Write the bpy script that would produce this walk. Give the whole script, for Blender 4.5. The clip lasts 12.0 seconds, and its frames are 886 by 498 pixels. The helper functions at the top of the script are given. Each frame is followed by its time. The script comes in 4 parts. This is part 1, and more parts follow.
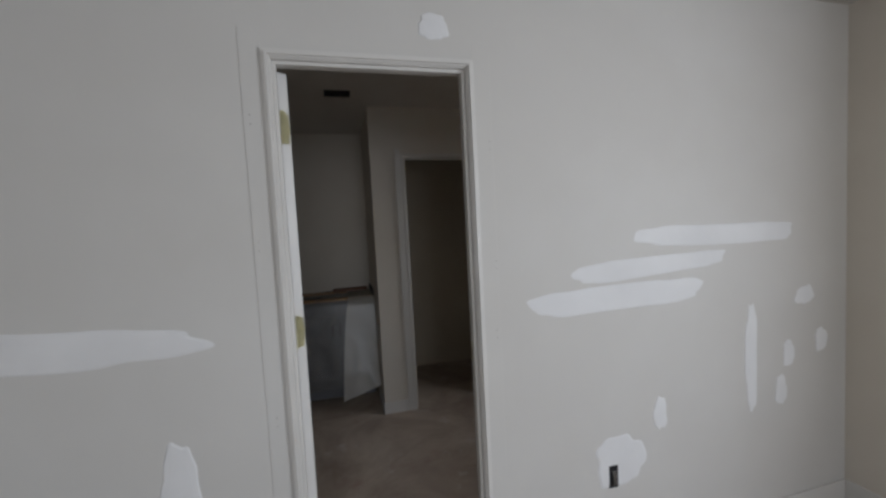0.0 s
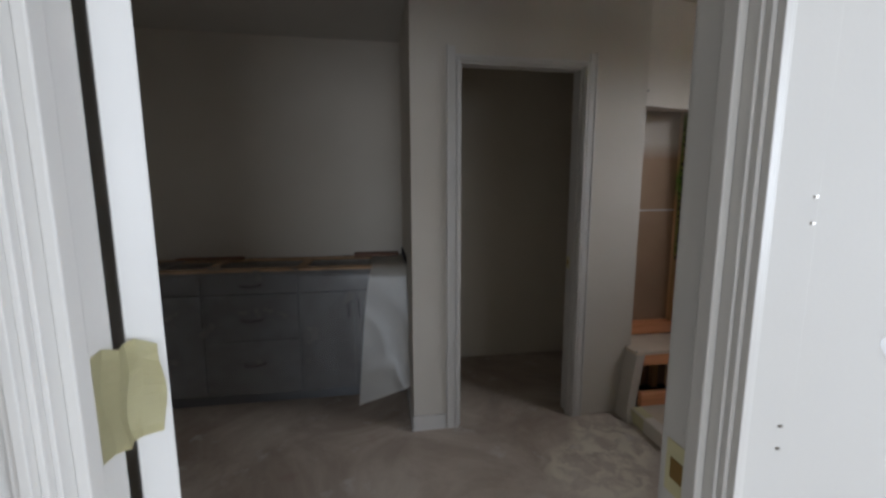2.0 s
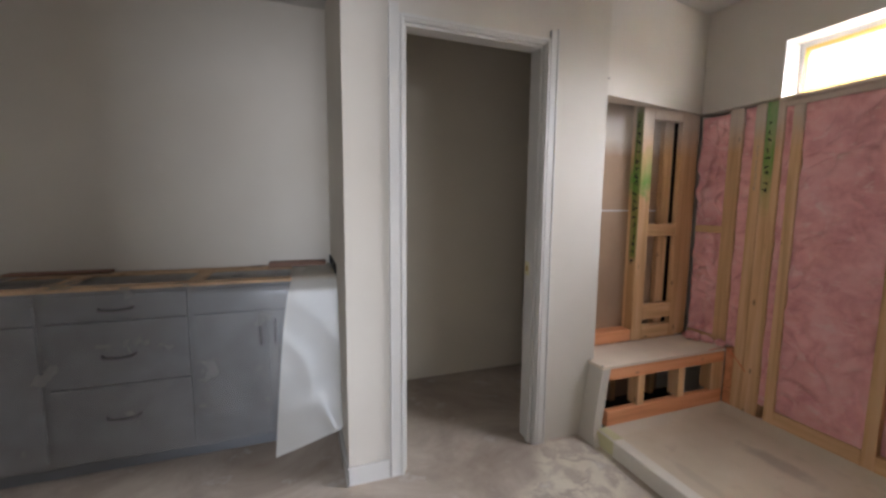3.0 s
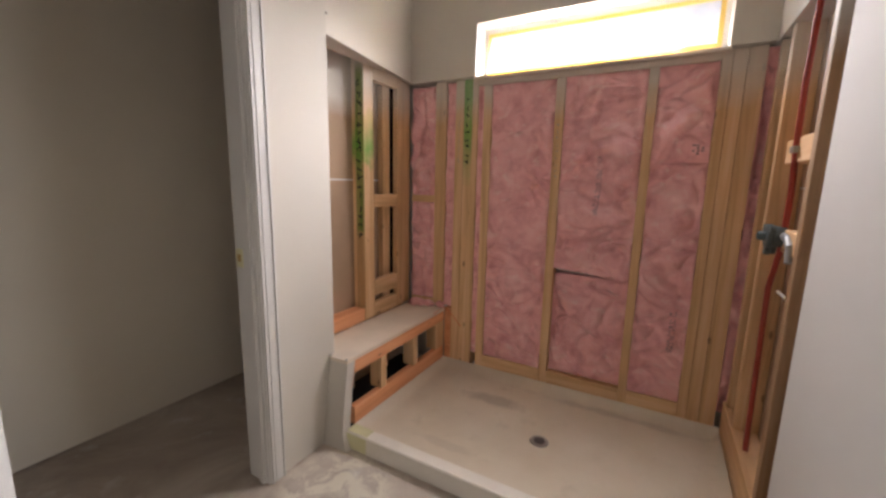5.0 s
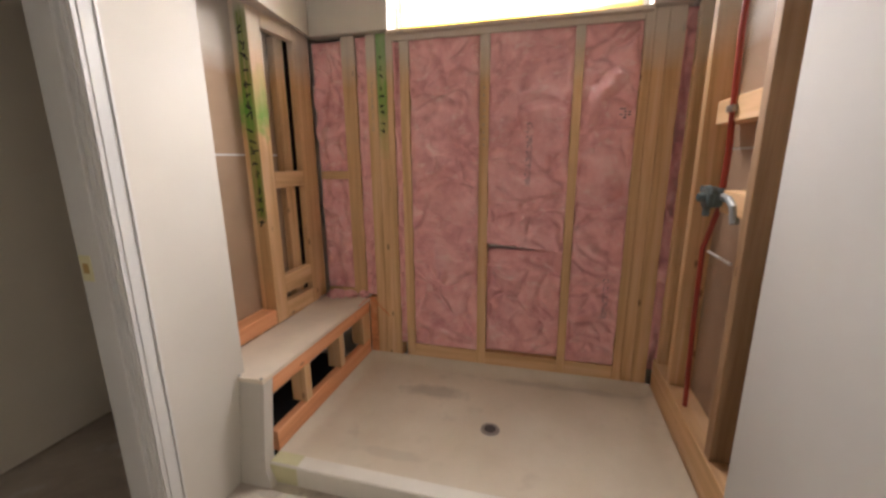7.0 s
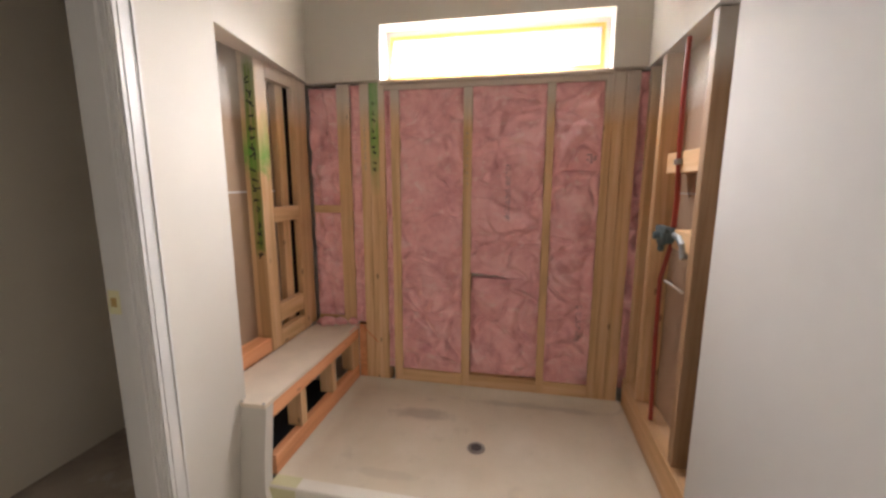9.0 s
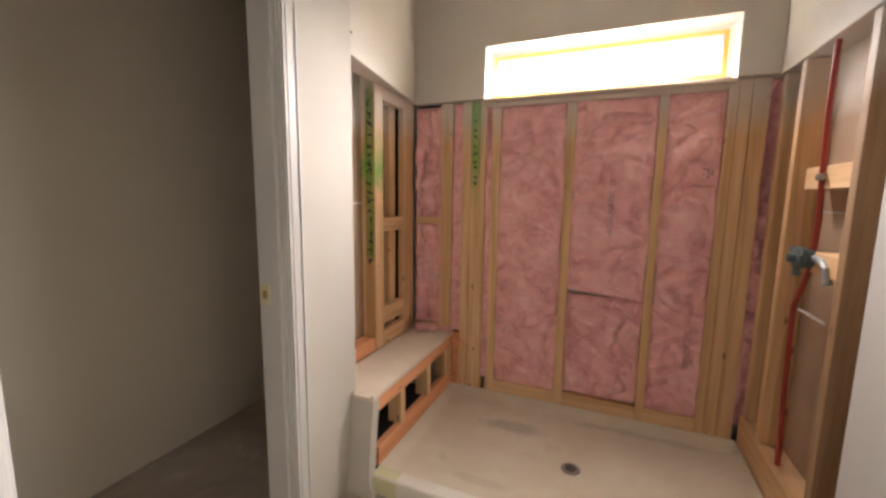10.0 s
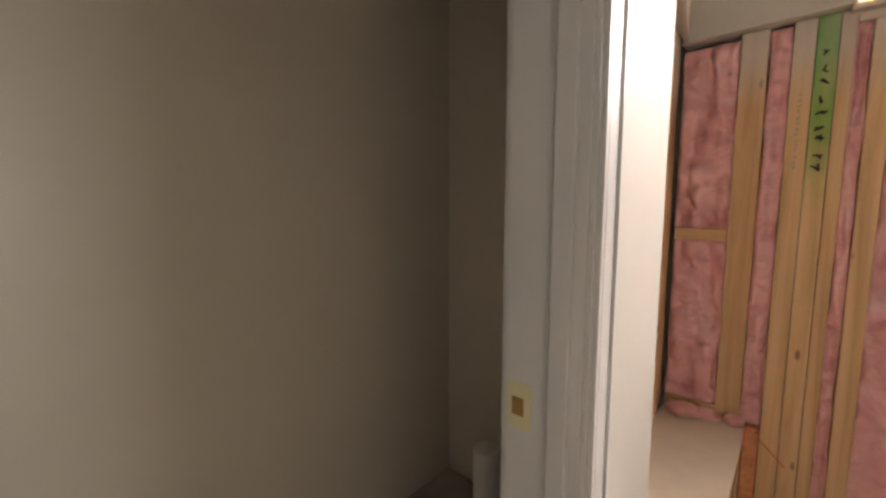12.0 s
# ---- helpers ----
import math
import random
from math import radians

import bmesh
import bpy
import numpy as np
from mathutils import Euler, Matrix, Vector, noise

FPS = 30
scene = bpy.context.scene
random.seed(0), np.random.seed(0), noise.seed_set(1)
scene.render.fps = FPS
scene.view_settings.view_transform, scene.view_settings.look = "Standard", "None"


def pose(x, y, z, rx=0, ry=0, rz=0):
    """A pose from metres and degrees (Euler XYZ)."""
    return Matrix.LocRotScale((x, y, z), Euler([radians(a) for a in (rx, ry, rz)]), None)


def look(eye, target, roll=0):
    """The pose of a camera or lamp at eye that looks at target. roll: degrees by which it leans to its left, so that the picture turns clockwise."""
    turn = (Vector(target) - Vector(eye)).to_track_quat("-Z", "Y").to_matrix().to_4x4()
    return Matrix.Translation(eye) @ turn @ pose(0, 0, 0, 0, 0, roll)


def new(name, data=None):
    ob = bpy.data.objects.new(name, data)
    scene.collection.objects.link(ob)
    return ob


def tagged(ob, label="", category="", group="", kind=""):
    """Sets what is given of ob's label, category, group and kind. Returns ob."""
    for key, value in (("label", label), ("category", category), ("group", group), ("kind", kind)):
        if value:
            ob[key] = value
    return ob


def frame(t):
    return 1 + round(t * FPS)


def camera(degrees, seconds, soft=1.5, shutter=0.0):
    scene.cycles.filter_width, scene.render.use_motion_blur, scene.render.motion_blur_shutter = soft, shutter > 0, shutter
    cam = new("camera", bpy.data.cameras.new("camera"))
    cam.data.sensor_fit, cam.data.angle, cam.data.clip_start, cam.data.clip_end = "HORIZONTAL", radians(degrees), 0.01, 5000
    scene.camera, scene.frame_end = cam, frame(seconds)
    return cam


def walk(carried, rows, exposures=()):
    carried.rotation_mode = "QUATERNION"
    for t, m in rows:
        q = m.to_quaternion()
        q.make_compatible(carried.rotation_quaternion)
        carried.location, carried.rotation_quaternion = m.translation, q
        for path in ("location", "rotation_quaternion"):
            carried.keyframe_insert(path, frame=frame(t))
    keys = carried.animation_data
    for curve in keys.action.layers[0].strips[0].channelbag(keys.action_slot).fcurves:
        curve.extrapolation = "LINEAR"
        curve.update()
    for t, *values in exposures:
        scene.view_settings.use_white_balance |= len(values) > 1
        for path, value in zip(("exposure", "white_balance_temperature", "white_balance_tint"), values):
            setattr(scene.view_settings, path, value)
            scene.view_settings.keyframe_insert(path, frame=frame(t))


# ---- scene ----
PATH = [
    (0, (1.011, 0.356, 1.491), (1.515, 2.288, 1.372), -3.0),
    (0.5, (0.990, 0.631, 1.449), (1.354, 2.577, 1.167), -2.2),
    (1, (1.023, 0.861, 1.391), (1.308, 2.815, 1.076), -1.3),
    (1.5, (1.096, 1.135, 1.375), (1.354, 3.098, 1.091), -0.8),
    (2, (1.114, 1.370, 1.351), (1.425, 3.327, 1.078), -0.1),
    (2.5, (1.081, 1.593, 1.308), (1.520, 3.530, 1.075), 0.3),
    (4.5, (1.296, 2.124, 1.238), (2.836, 3.362, 0.932), 1.1),
    (5, (1.309, 2.183, 1.246), (3.035, 3.136, 0.911), 1.2),
    (5.5, (1.331, 2.194, 1.246), (3.158, 2.929, 0.896), 1.1),
    (6, (1.366, 2.229, 1.245), (3.231, 2.841, 0.860), 0.5),
    (6.5, (1.487, 2.315, 1.223), (3.355, 2.884, 0.791), -0.3),
    (8.5, (1.414, 2.474, 1.257), (3.349, 2.769, 0.851), 0.2),
    (9, (1.320, 2.413, 1.291), (3.255, 2.798, 0.962), 0.1),
    (9.5, (1.246, 2.404, 1.291), (3.143, 2.965, 0.998), 0.3),
    (10, (1.234, 2.500, 1.289), (3.064, 3.264, 1.025), 0.8),
    (10.5, (1.315, 2.698, 1.272), (3.046, 3.671, 1.031), 1.1),
    (11, (1.422, 2.915, 1.254), (3.045, 4.060, 1.018), 1.2),
    (11.5, (1.598, 3.077, 1.247), (3.100, 4.383, 1.048), 0.4),
    (12, (1.734, 3.292, 1.240), (3.218, 4.615, 1.030), 0.0),
]
cam = camera(96.6, 12.0, soft=2.8)
EXPOSURES = [(0.0, -0.6, 5850, 12), (1.0, -0.55, 5850, 12), (1.5, -0.48, 5850, 12), (2.0, 0.2, 5650, 11), (2.5, 1.43, 5600, 12), (4.5, 2.15, 5980, 18), (6.5, 2.2, 6230, 16), (8.5, 2.45, 6030, 14), (9.5, 2.33, 6280, 17), (10.5, 2.4, 6500, 17), (11.5, 2.27, 6480, 18), (12.0, 2.36, 6550, 17)]
walk(cam, [(t, look(eye, target, roll)) for t, eye, target, roll in PATH], EXPOSURES)

# ---- light ----
world = bpy.data.worlds.new("sky")
scene.world = world
world.use_nodes = True
wn = world.node_tree
sky = wn.nodes.new("ShaderNodeTexSky")
sky.sky_type, sky.sun_disc = "NISHITA", False
sky.sun_elevation, sky.sun_rotation = radians(48), radians(200)
wn.links.new(sky.outputs[0], wn.nodes["Background"].inputs[0])
wn.nodes["Background"].inputs[1].default_value = 0.12


def window_light(name, m, w, h, watts, color, spread=180):
    """Daylight of the sky that enters by an opening."""
    lamp = bpy.data.lights.new(name, "AREA")
    lamp.shape, lamp.size, lamp.size_y, lamp.energy, lamp.color = "RECTANGLE", w, h, watts, color
    lamp.spread = radians(spread)
    ob = new(name, lamp)
    ob.matrix_world = m
    return ob


# the shower window, and the bedroom's window behind the walker
window_light("shower_window_light", look((3.642, 2.598, 1.99), (2.80, 2.82, 1.06)), 1.14, 0.23, 8.4, (1.0, 0.95, 0.885), 110)
window_light("bedroom_window_light", look((1.4, -2.99, 1.5), (1.2, 0, 1.3)), 1.8, 1.3, 46, (1.0, 1.0, 0.985))
window_light("bedroom_side_window_light", look((3.50, -0.3, 1.5), (0.0, -0.3, 1.3)), 1.2, 1.2, 68, (0.98, 0.995, 1.0))

# ---- materials ----


def material(name, color, rough=0.6, metal=0.0):
    m = bpy.data.materials.new(name)
    m.use_nodes = True
    b = m.node_tree.nodes["Principled BSDF"]
    b.inputs["Base Color"].default_value = (*color, 1)
    b.inputs["Roughness"].default_value = rough
    b.inputs["Metallic"].default_value = metal
    return m, m.node_tree, b


def coords(nt, scale=(1, 1, 1), world_space=True):
    src = nt.nodes.new("ShaderNodeNewGeometry").outputs["Position"] if world_space else nt.nodes.new("ShaderNodeTexCoord").outputs["Object"]
    mp = nt.nodes.new("ShaderNodeMapping")
    mp.inputs["Scale"].default_value = scale
    nt.links.new(src, mp.inputs[0])
    return mp.outputs[0]


def noise_tex(nt, vec, scale, detail=4, rough=0.55, distort=0.0):
    n = nt.nodes.new("ShaderNodeTexNoise")
    n.inputs["Scale"].default_value, n.inputs["Detail"].default_value = scale, detail
    n.inputs["Roughness"].default_value, n.inputs["Distortion"].default_value = rough, distort
    nt.links.new(vec, n.inputs["Vector"])
    return n.outputs["Fac"]


def ramp(nt, fac, stops):
    r = nt.nodes.new("ShaderNodeValToRGB")
    e = r.color_ramp.elements
    while len(e) < len(stops):
        e.new(0.5)
    for el, (p, c) in zip(e, stops):
        el.position = p
        el.color = (*c, 1) if len(c) == 3 else c
    nt.links.new(fac, r.inputs[0])
    return r.outputs[0]


def mixed(nt, fac, a, b, mode="MIX"):
    n = nt.nodes.new("ShaderNodeMix")
    n.data_type, n.blend_type = "RGBA", mode
    for sock, v in ((n.inputs[0], fac), (n.inputs[6], a), (n.inputs[7], b)):
        if isinstance(v, (int, float)):
            sock.default_value = v
        elif isinstance(v, tuple):
            sock.default_value = (*v, 1)
        else:
            nt.links.new(v, sock)
    return n.outputs[2]


def bumped(nt, bsdf, height, strength, dist):
    b = nt.nodes.new("ShaderNodeBump")
    b.inputs["Strength"].default_value, b.inputs["Distance"].default_value = strength, dist
    nt.links.new(height, b.inputs["Height"])
    nt.links.new(b.outputs[0], bsdf.inputs["Normal"])


def maths(nt, op, a, b=0.0):
    n = nt.nodes.new("ShaderNodeMath")
    n.operation = op
    n.use_clamp = op in ("ADD", "MULTIPLY_ADD")
    for sock, v in ((n.inputs[0], a), (n.inputs[1], b)):
        if isinstance(v, (int, float)):
            sock.default_value = v
        else:
            nt.links.new(v, sock)
    return n.outputs[0]


def height_mask(nt, z0, z1, wobble=0.08, wscale=9.0):
    """0 below z0, 1 above z1, with an uneven edge."""
    pos = coords(nt)
    sep = nt.nodes.new("ShaderNodeSeparateXYZ")
    nt.links.new(pos, sep.inputs[0])
    n = noise_tex(nt, pos, wscale, 3)
    z = maths(nt, "ADD", sep.outputs[2], maths(nt, "MULTIPLY", maths(nt, "SUBTRACT", n, 0.5), wobble * 2))
    z.node.use_clamp = False
    r = nt.nodes.new("ShaderNodeMapRange")
    r.inputs["From Min"].default_value, r.inputs["From Max"].default_value = z0, z1
    nt.links.new(z, r.inputs["Value"])
    return r.outputs[0]


def plain(name, color, rough=0.5, metal=0.0, vary=0.12, scale=14.0, bump=0.15, bdist=0.001):
    m, nt, b = material(name, color, rough, metal)
    v = coords(nt)
    big, fine = noise_tex(nt, v, scale * 0.2, 4), noise_tex(nt, v, scale * 6, 5)
    dark = tuple(c * (1 - vary) for c in color)
    lite = tuple(min(1, c * (1 + vary * 0.5)) for c in color)
    col = ramp(nt, big, [(0.3, dark), (0.7, lite)])
    nt.links.new(col, b.inputs["Base Color"])
    if bump:
        bumped(nt, b, fine, bump, bdist)
    return m


def drywall(name, color, mud, rough=0.75):
    m, nt, b = material(name, color, rough)
    v = coords(nt)
    big, mid, fine = noise_tex(nt, v, 0.9, 4), noise_tex(nt, v, 5, 5), noise_tex(nt, v, 160, 4)
    col = ramp(nt, big, [(0.35, color), (0.68, mud)])
    col = mixed(nt, maths(nt, "MULTIPLY", mid, 0.12), col, tuple(c * 0.7 for c in color))
    nt.links.new(col, b.inputs["Base Color"])
    bumped(nt, b, maths(nt, "ADD", maths(nt, "MULTIPLY", fine, 0.4), maths(nt, "MULTIPLY", mid, 0.6)), 0.25, 0.0015)
    return m


def wood(name, axis, green=None, spray=True, tint=(1, 1, 1), olive=None, fade=0.10):
    """Framing lumber with grain along the axis; white overspray near the cut, a green spray mark where given."""
    m, nt, b = material(name, (0.5, 0.3, 0.14), 0.7)
    st = [26.0, 26.0, 26.0]
    st["xyz".index(axis)] = 1.1
    v = coords(nt, tuple(st))
    rnd = nt.nodes.new("ShaderNodeObjectInfo").outputs["Random"]
    add = nt.nodes.new("ShaderNodeVectorMath")
    add.operation = "ADD"
    nt.links.new(v, add.inputs[0])
    cmb = nt.nodes.new("ShaderNodeCombineXYZ")
    for i in range(3):
        nt.links.new(maths(nt, "MULTIPLY", rnd, 40.0 + 17 * i), cmb.inputs[i])
    nt.links.new(cmb.outputs[0], add.inputs[1])
    v = add.outputs[0]
    grain = noise_tex(nt, v, 1.0, 5, 0.6, 0.6)
    fine = noise_tex(nt, v, 6.0, 3)
    T = lambda c: tuple(a * t for a, t in zip(c, tint))
    col = ramp(nt, grain, [(0.3, T((0.54, 0.325, 0.15))), (0.5, T((0.74, 0.475, 0.245))), (0.72, T((0.84, 0.60, 0.36)))])
    col = mixed(nt, maths(nt, "MULTIPLY", rnd, 0.30), col, T((0.46, 0.25, 0.10)))
    # knots
    kv = [13.0, 13.0, 13.0]
    kv["xyz".index(axis)] = 4.6
    vor = nt.nodes.new("ShaderNodeTexVoronoi")
    vor.inputs["Scale"].default_value = 1.0
    nt.links.new(coords(nt, tuple(kv)), vor.inputs["Vector"])
    knot = ramp(nt, vor.outputs["Distance"], [(0.05, (1, 1, 1)), (0.11, (0, 0, 0))])
    col = mixed(nt, maths(nt, "MULTIPLY", knot, 0.75), col, (0.13, 0.055, 0.02))
    if spray:
        mask = maths(nt, "MULTIPLY", height_mask(nt, 1.58, 1.76, 0.06), 0.72)
        col = mixed(nt, mask, col, (0.62, 0.59, 0.54))
    if green:
        lo, hi = green
        a, c = height_mask(nt, lo, lo + fade, 0.10, 16), height_mask(nt, hi, hi + 0.22, 0.10, 9)
        band = maths(nt, "MULTIPLY", a, maths(nt, "SUBTRACT", 1.0, c))
        if olive:
            o = maths(nt, "MULTIPLY", height_mask(nt, olive[0], olive[0] + 0.05, 0.06, 20), maths(nt, "SUBTRACT", 1.0, height_mask(nt, olive[1], olive[1] + 0.1, 0.06, 20)))
            streak = ramp(nt, noise_tex(nt, v, 2.2, 3), [(0.35, (0.35,) * 3), (0.6, (0.95,) * 3)])
            col = mixed(nt, maths(nt, "MULTIPLY", o, streak), col, (0.12, 0.19, 0.025))
        patchy = ramp(nt, noise_tex(nt, coords(nt, (3, 3, 1)), 5.0, 3), [(0.3, (0.4,) * 3), (0.65, (0.92,) * 3)])
        col = mixed(nt, maths(nt, "MULTIPLY", band, patchy), col, (0.08, 0.36, 0.035))
    nt.links.new(col, b.inputs["Base Color"])
    bumped(nt, b, maths(nt, "ADD", maths(nt, "MULTIPLY", grain, 0.6), maths(nt, "MULTIPLY", fine, 0.4)), 0.35, 0.002)
    return m


WALL = drywall("primed_drywall", (0.58, 0.535, 0.460), (0.64, 0.60, 0.53), 0.7)
WALL_BED = drywall("sanded_drywall", (0.56, 0.545, 0.51), (0.61, 0.60, 0.57))
WALL_WC = drywall("beige_drywall", (0.62, 0.555, 0.44), (0.67, 0.61, 0.495), 0.4)
CEIL = drywall("ceiling_drywall", (0.50, 0.48, 0.44), (0.56, 0.54, 0.50))
PATCH = plain("joint_compound", (0.72, 0.72, 0.715), 0.8, vary=0.08, bump=0.2)
TRIM = plain("primed_trim", (0.62, 0.605, 0.57), 0.42, vary=0.07, scale=9, bump=0.05)
DOORM = plain("primed_door", (0.64, 0.63, 0.60), 0.45, vary=0.06, bump=0.06)
WOOD_Z, WOOD_Y, WOOD_X = wood("stud_pine", "z"), wood("plate_pine", "y"), wood("block_pine", "x")
WOOD_G1 = wood("stud_green_mark", "z", (1.30, 1.42))
GREEN = wood("green_sprayed_pine", "z", (1.32, 1.40), olive=(0.92, 1.80), tint=(0.75, 0.72, 0.62))
WOOD_G2 = wood("stud_green_mark_b", "z", (1.22, 2.3), fade=0.26)
# pine with its tint lowered to a dark brown
WOOD_DARK = wood("dark_brown_pine", "z", tint=(0.46, 0.42, 0.40))
PINK_X = wood("reddish_plate", "x", spray=False, tint=(1.08, 0.77, 0.68))


def kraft_material():
    m, nt, b = material("kraft_paper_back", (0.34, 0.235, 0.155), 0.8)
    v = coords(nt)
    col = ramp(nt, noise_tex(nt, v, 3, 4), [(0.3, (0.33, 0.22, 0.14)), (0.7, (0.42, 0.29, 0.19))])
    col = mixed(nt, maths(nt, "MULTIPLY", height_mask(nt, 1.58, 1.68, 0.03, 6), 0.8), col, (0.66, 0.63, 0.58))
    nt.links.new(col, b.inputs["Base Color"])
    bumped(nt, b, noise_tex(nt, v, 90, 4), 0.2, 0.001)
    return m


KRAFT = kraft_material()
TAPE = plain("masking_tape", (0.62, 0.58, 0.34), 0.6, vary=0.1, bump=0.2)
VALVE = plain("grey_green_plastic", (0.09, 0.125, 0.125), 0.4, vary=0.15)
PEX = plain("red_pipe", (0.33, 0.035, 0.02), 0.35, vary=0.1, bump=0)
PVC = plain("white_pipe", (0.75, 0.74, 0.70), 0.35, vary=0.05, bump=0)
STEEL = plain("dull_steel", (0.36, 0.34, 0.31), 0.4, 0.9, vary=0.2)
BRASS = plain("brass_plate", (0.42, 0.27, 0.09), 0.4, 0.8, vary=0.2)
# Near-black: the shade in holes and gaps as colour; also the outlet box.
DARK = plain("cavity_shade_black", (0.010, 0.010, 0.012), 0.9, vary=0.2, bump=0)
PRINT = plain("worn_grey_print", (0.30, 0.20, 0.22), 0.9, bump=0)
INK = plain("black_marker", (0.015, 0.015, 0.015), 0.7, bump=0)
VANITY = plain("grey_cabinet_paint", (0.17, 0.175, 0.185), 0.4, vary=0.12, bump=0.05)
HANDLE = plain("black_handle", (0.015, 0.015, 0.016), 0.35, 0.5, bump=0)
PLY = wood("plywood_edge", "x", spray=False)
VINYL = plain("white_vinyl", (0.80, 0.80, 0.79), 0.35, vary=0.04, bump=0)
STRING = plain("orange_cord", (0.75, 0.20, 0.07), 0.6, bump=0)


def floor_material():
    m, nt, b = material("dusty_concrete", (0.3, 0.27, 0.25), 0.85)
    v = coords(nt)
    big, mid, fine = noise_tex(nt, v, 1.6, 6, 0.65, 0.8), noise_tex(nt, v, 6.0, 6, 0.6), noise_tex(nt, v, 90, 4)
    col = ramp(nt, big, [(0.30, (0.30, 0.24, 0.19)), (0.48, (0.43, 0.36, 0.295)), (0.62, (0.55, 0.48, 0.40)), (0.75, (0.64, 0.59, 0.52))])
    red = ramp(nt, noise_tex(nt, coords(nt, (1, 1, 1)), 2.7, 3), [(0.60, (0, 0, 0)), (0.72, (1, 1, 1))])
    col = mixed(nt, maths(nt, "MULTIPLY", red, 0.45), col, (0.29, 0.15, 0.12))
    spots = ramp(nt, mid, [(0.60, (0, 0, 0)), (0.70, (1, 1, 1))])
    col = mixed(nt, maths(nt, "MULTIPLY", spots, 0.6), col, (0.62, 0.60, 0.57))
    # cream plaster trodden into the floor beside the bench end and the toilet room door
    streaks = ramp(nt, noise_tex(nt, v, 9, 7, 0.68, 0.6), [(0.44, (0, 0, 0)), (0.56, (1, 1, 1))])
    for cx, cy, sx, sy in ((2.36, 3.24, 0.24, 0.26), (2.15, 3.02, 0.30, 0.25)):
        mp = nt.nodes.new("ShaderNodeMapping")
        mp.inputs["Location"].default_value = (-cx / sx, -cy / sy, 0)
        mp.inputs["Scale"].default_value = (1 / sx, 1 / sy, 0)
        nt.links.new(v, mp.inputs[0])
        g = nt.nodes.new("ShaderNodeTexGradient")
        g.gradient_type = "SPHERICAL"
        nt.links.new(mp.outputs[0], g.inputs[0])
        near = maths(nt, "MINIMUM", maths(nt, "MULTIPLY", g.outputs["Fac"], 3.0), 0.8)
        col = mixed(nt, maths(nt, "MULTIPLY", streaks, near), col, (0.72, 0.66, 0.53))
    nt.links.new(col, b.inputs["Base Color"])
    bumped(nt, b, maths(nt, "ADD", maths(nt, "MULTIPLY", mid, 0.5), maths(nt, "MULTIPLY", fine, 0.5)), 0.25, 0.002)
    return m


def pan_material():
    m, nt, b = material("dusty_shower_pan", (0.6, 0.55, 0.45), 0.5)
    v = coords(nt)
    big, mid, fine = noise_tex(nt, v, 2.2, 5, 0.6), noise_tex(nt, v, 9, 5), noise_tex(nt, v, 120, 4)
    col = ramp(nt, big, [(0.3, (0.60, 0.51, 0.375)), (0.7, (0.71, 0.63, 0.50))])
    grime = ramp(nt, mid, [(0.62, (0, 0, 0)), (0.78, (1, 1, 1))])
    col = mixed(nt, maths(nt, "MULTIPLY", grime, 0.35), col, (0.40, 0.33, 0.24))
    # a scuffed dirty streak beside the back of the pan
    for cx, cy, sx, sy, k in ((3.25, 2.93, 0.06, 0.19, 0.5), (2.78, 2.96, 0.03, 0.20, 0.2), (3.44, 2.30, 0.03, 0.5, 0.3)):
        mp = nt.nodes.new("ShaderNodeMapping")
        mp.inputs["Location"].default_value = (-cx / sx, -cy / sy, 0)
        mp.inputs["Scale"].default_value = (1 / sx, 1 / sy, 0)
        nt.links.new(v, mp.inputs[0])
        ln = nt.nodes.new("ShaderNodeVectorMath")
        ln.operation = "LENGTH"
        nt.links.new(mp.outputs[0], ln.inputs[0])
        d = maths(nt, "ADD", maths(nt, "MULTIPLY", ln.outputs["Value"], 0.55), maths(nt, "MULTIPLY", maths(nt, "SUBTRACT", mid, 0.5), 1.2))
        s = ramp(nt, d, [(0.25, (1, 1, 1)), (0.6, (0, 0, 0))])
        col = mixed(nt, maths(nt, "MULTIPLY", s, k), col, (0.27, 0.22, 0.16))
    nt.links.new(col, b.inputs["Base Color"])
    bumped(nt, b, fine, 0.12, 0.001)
    return m


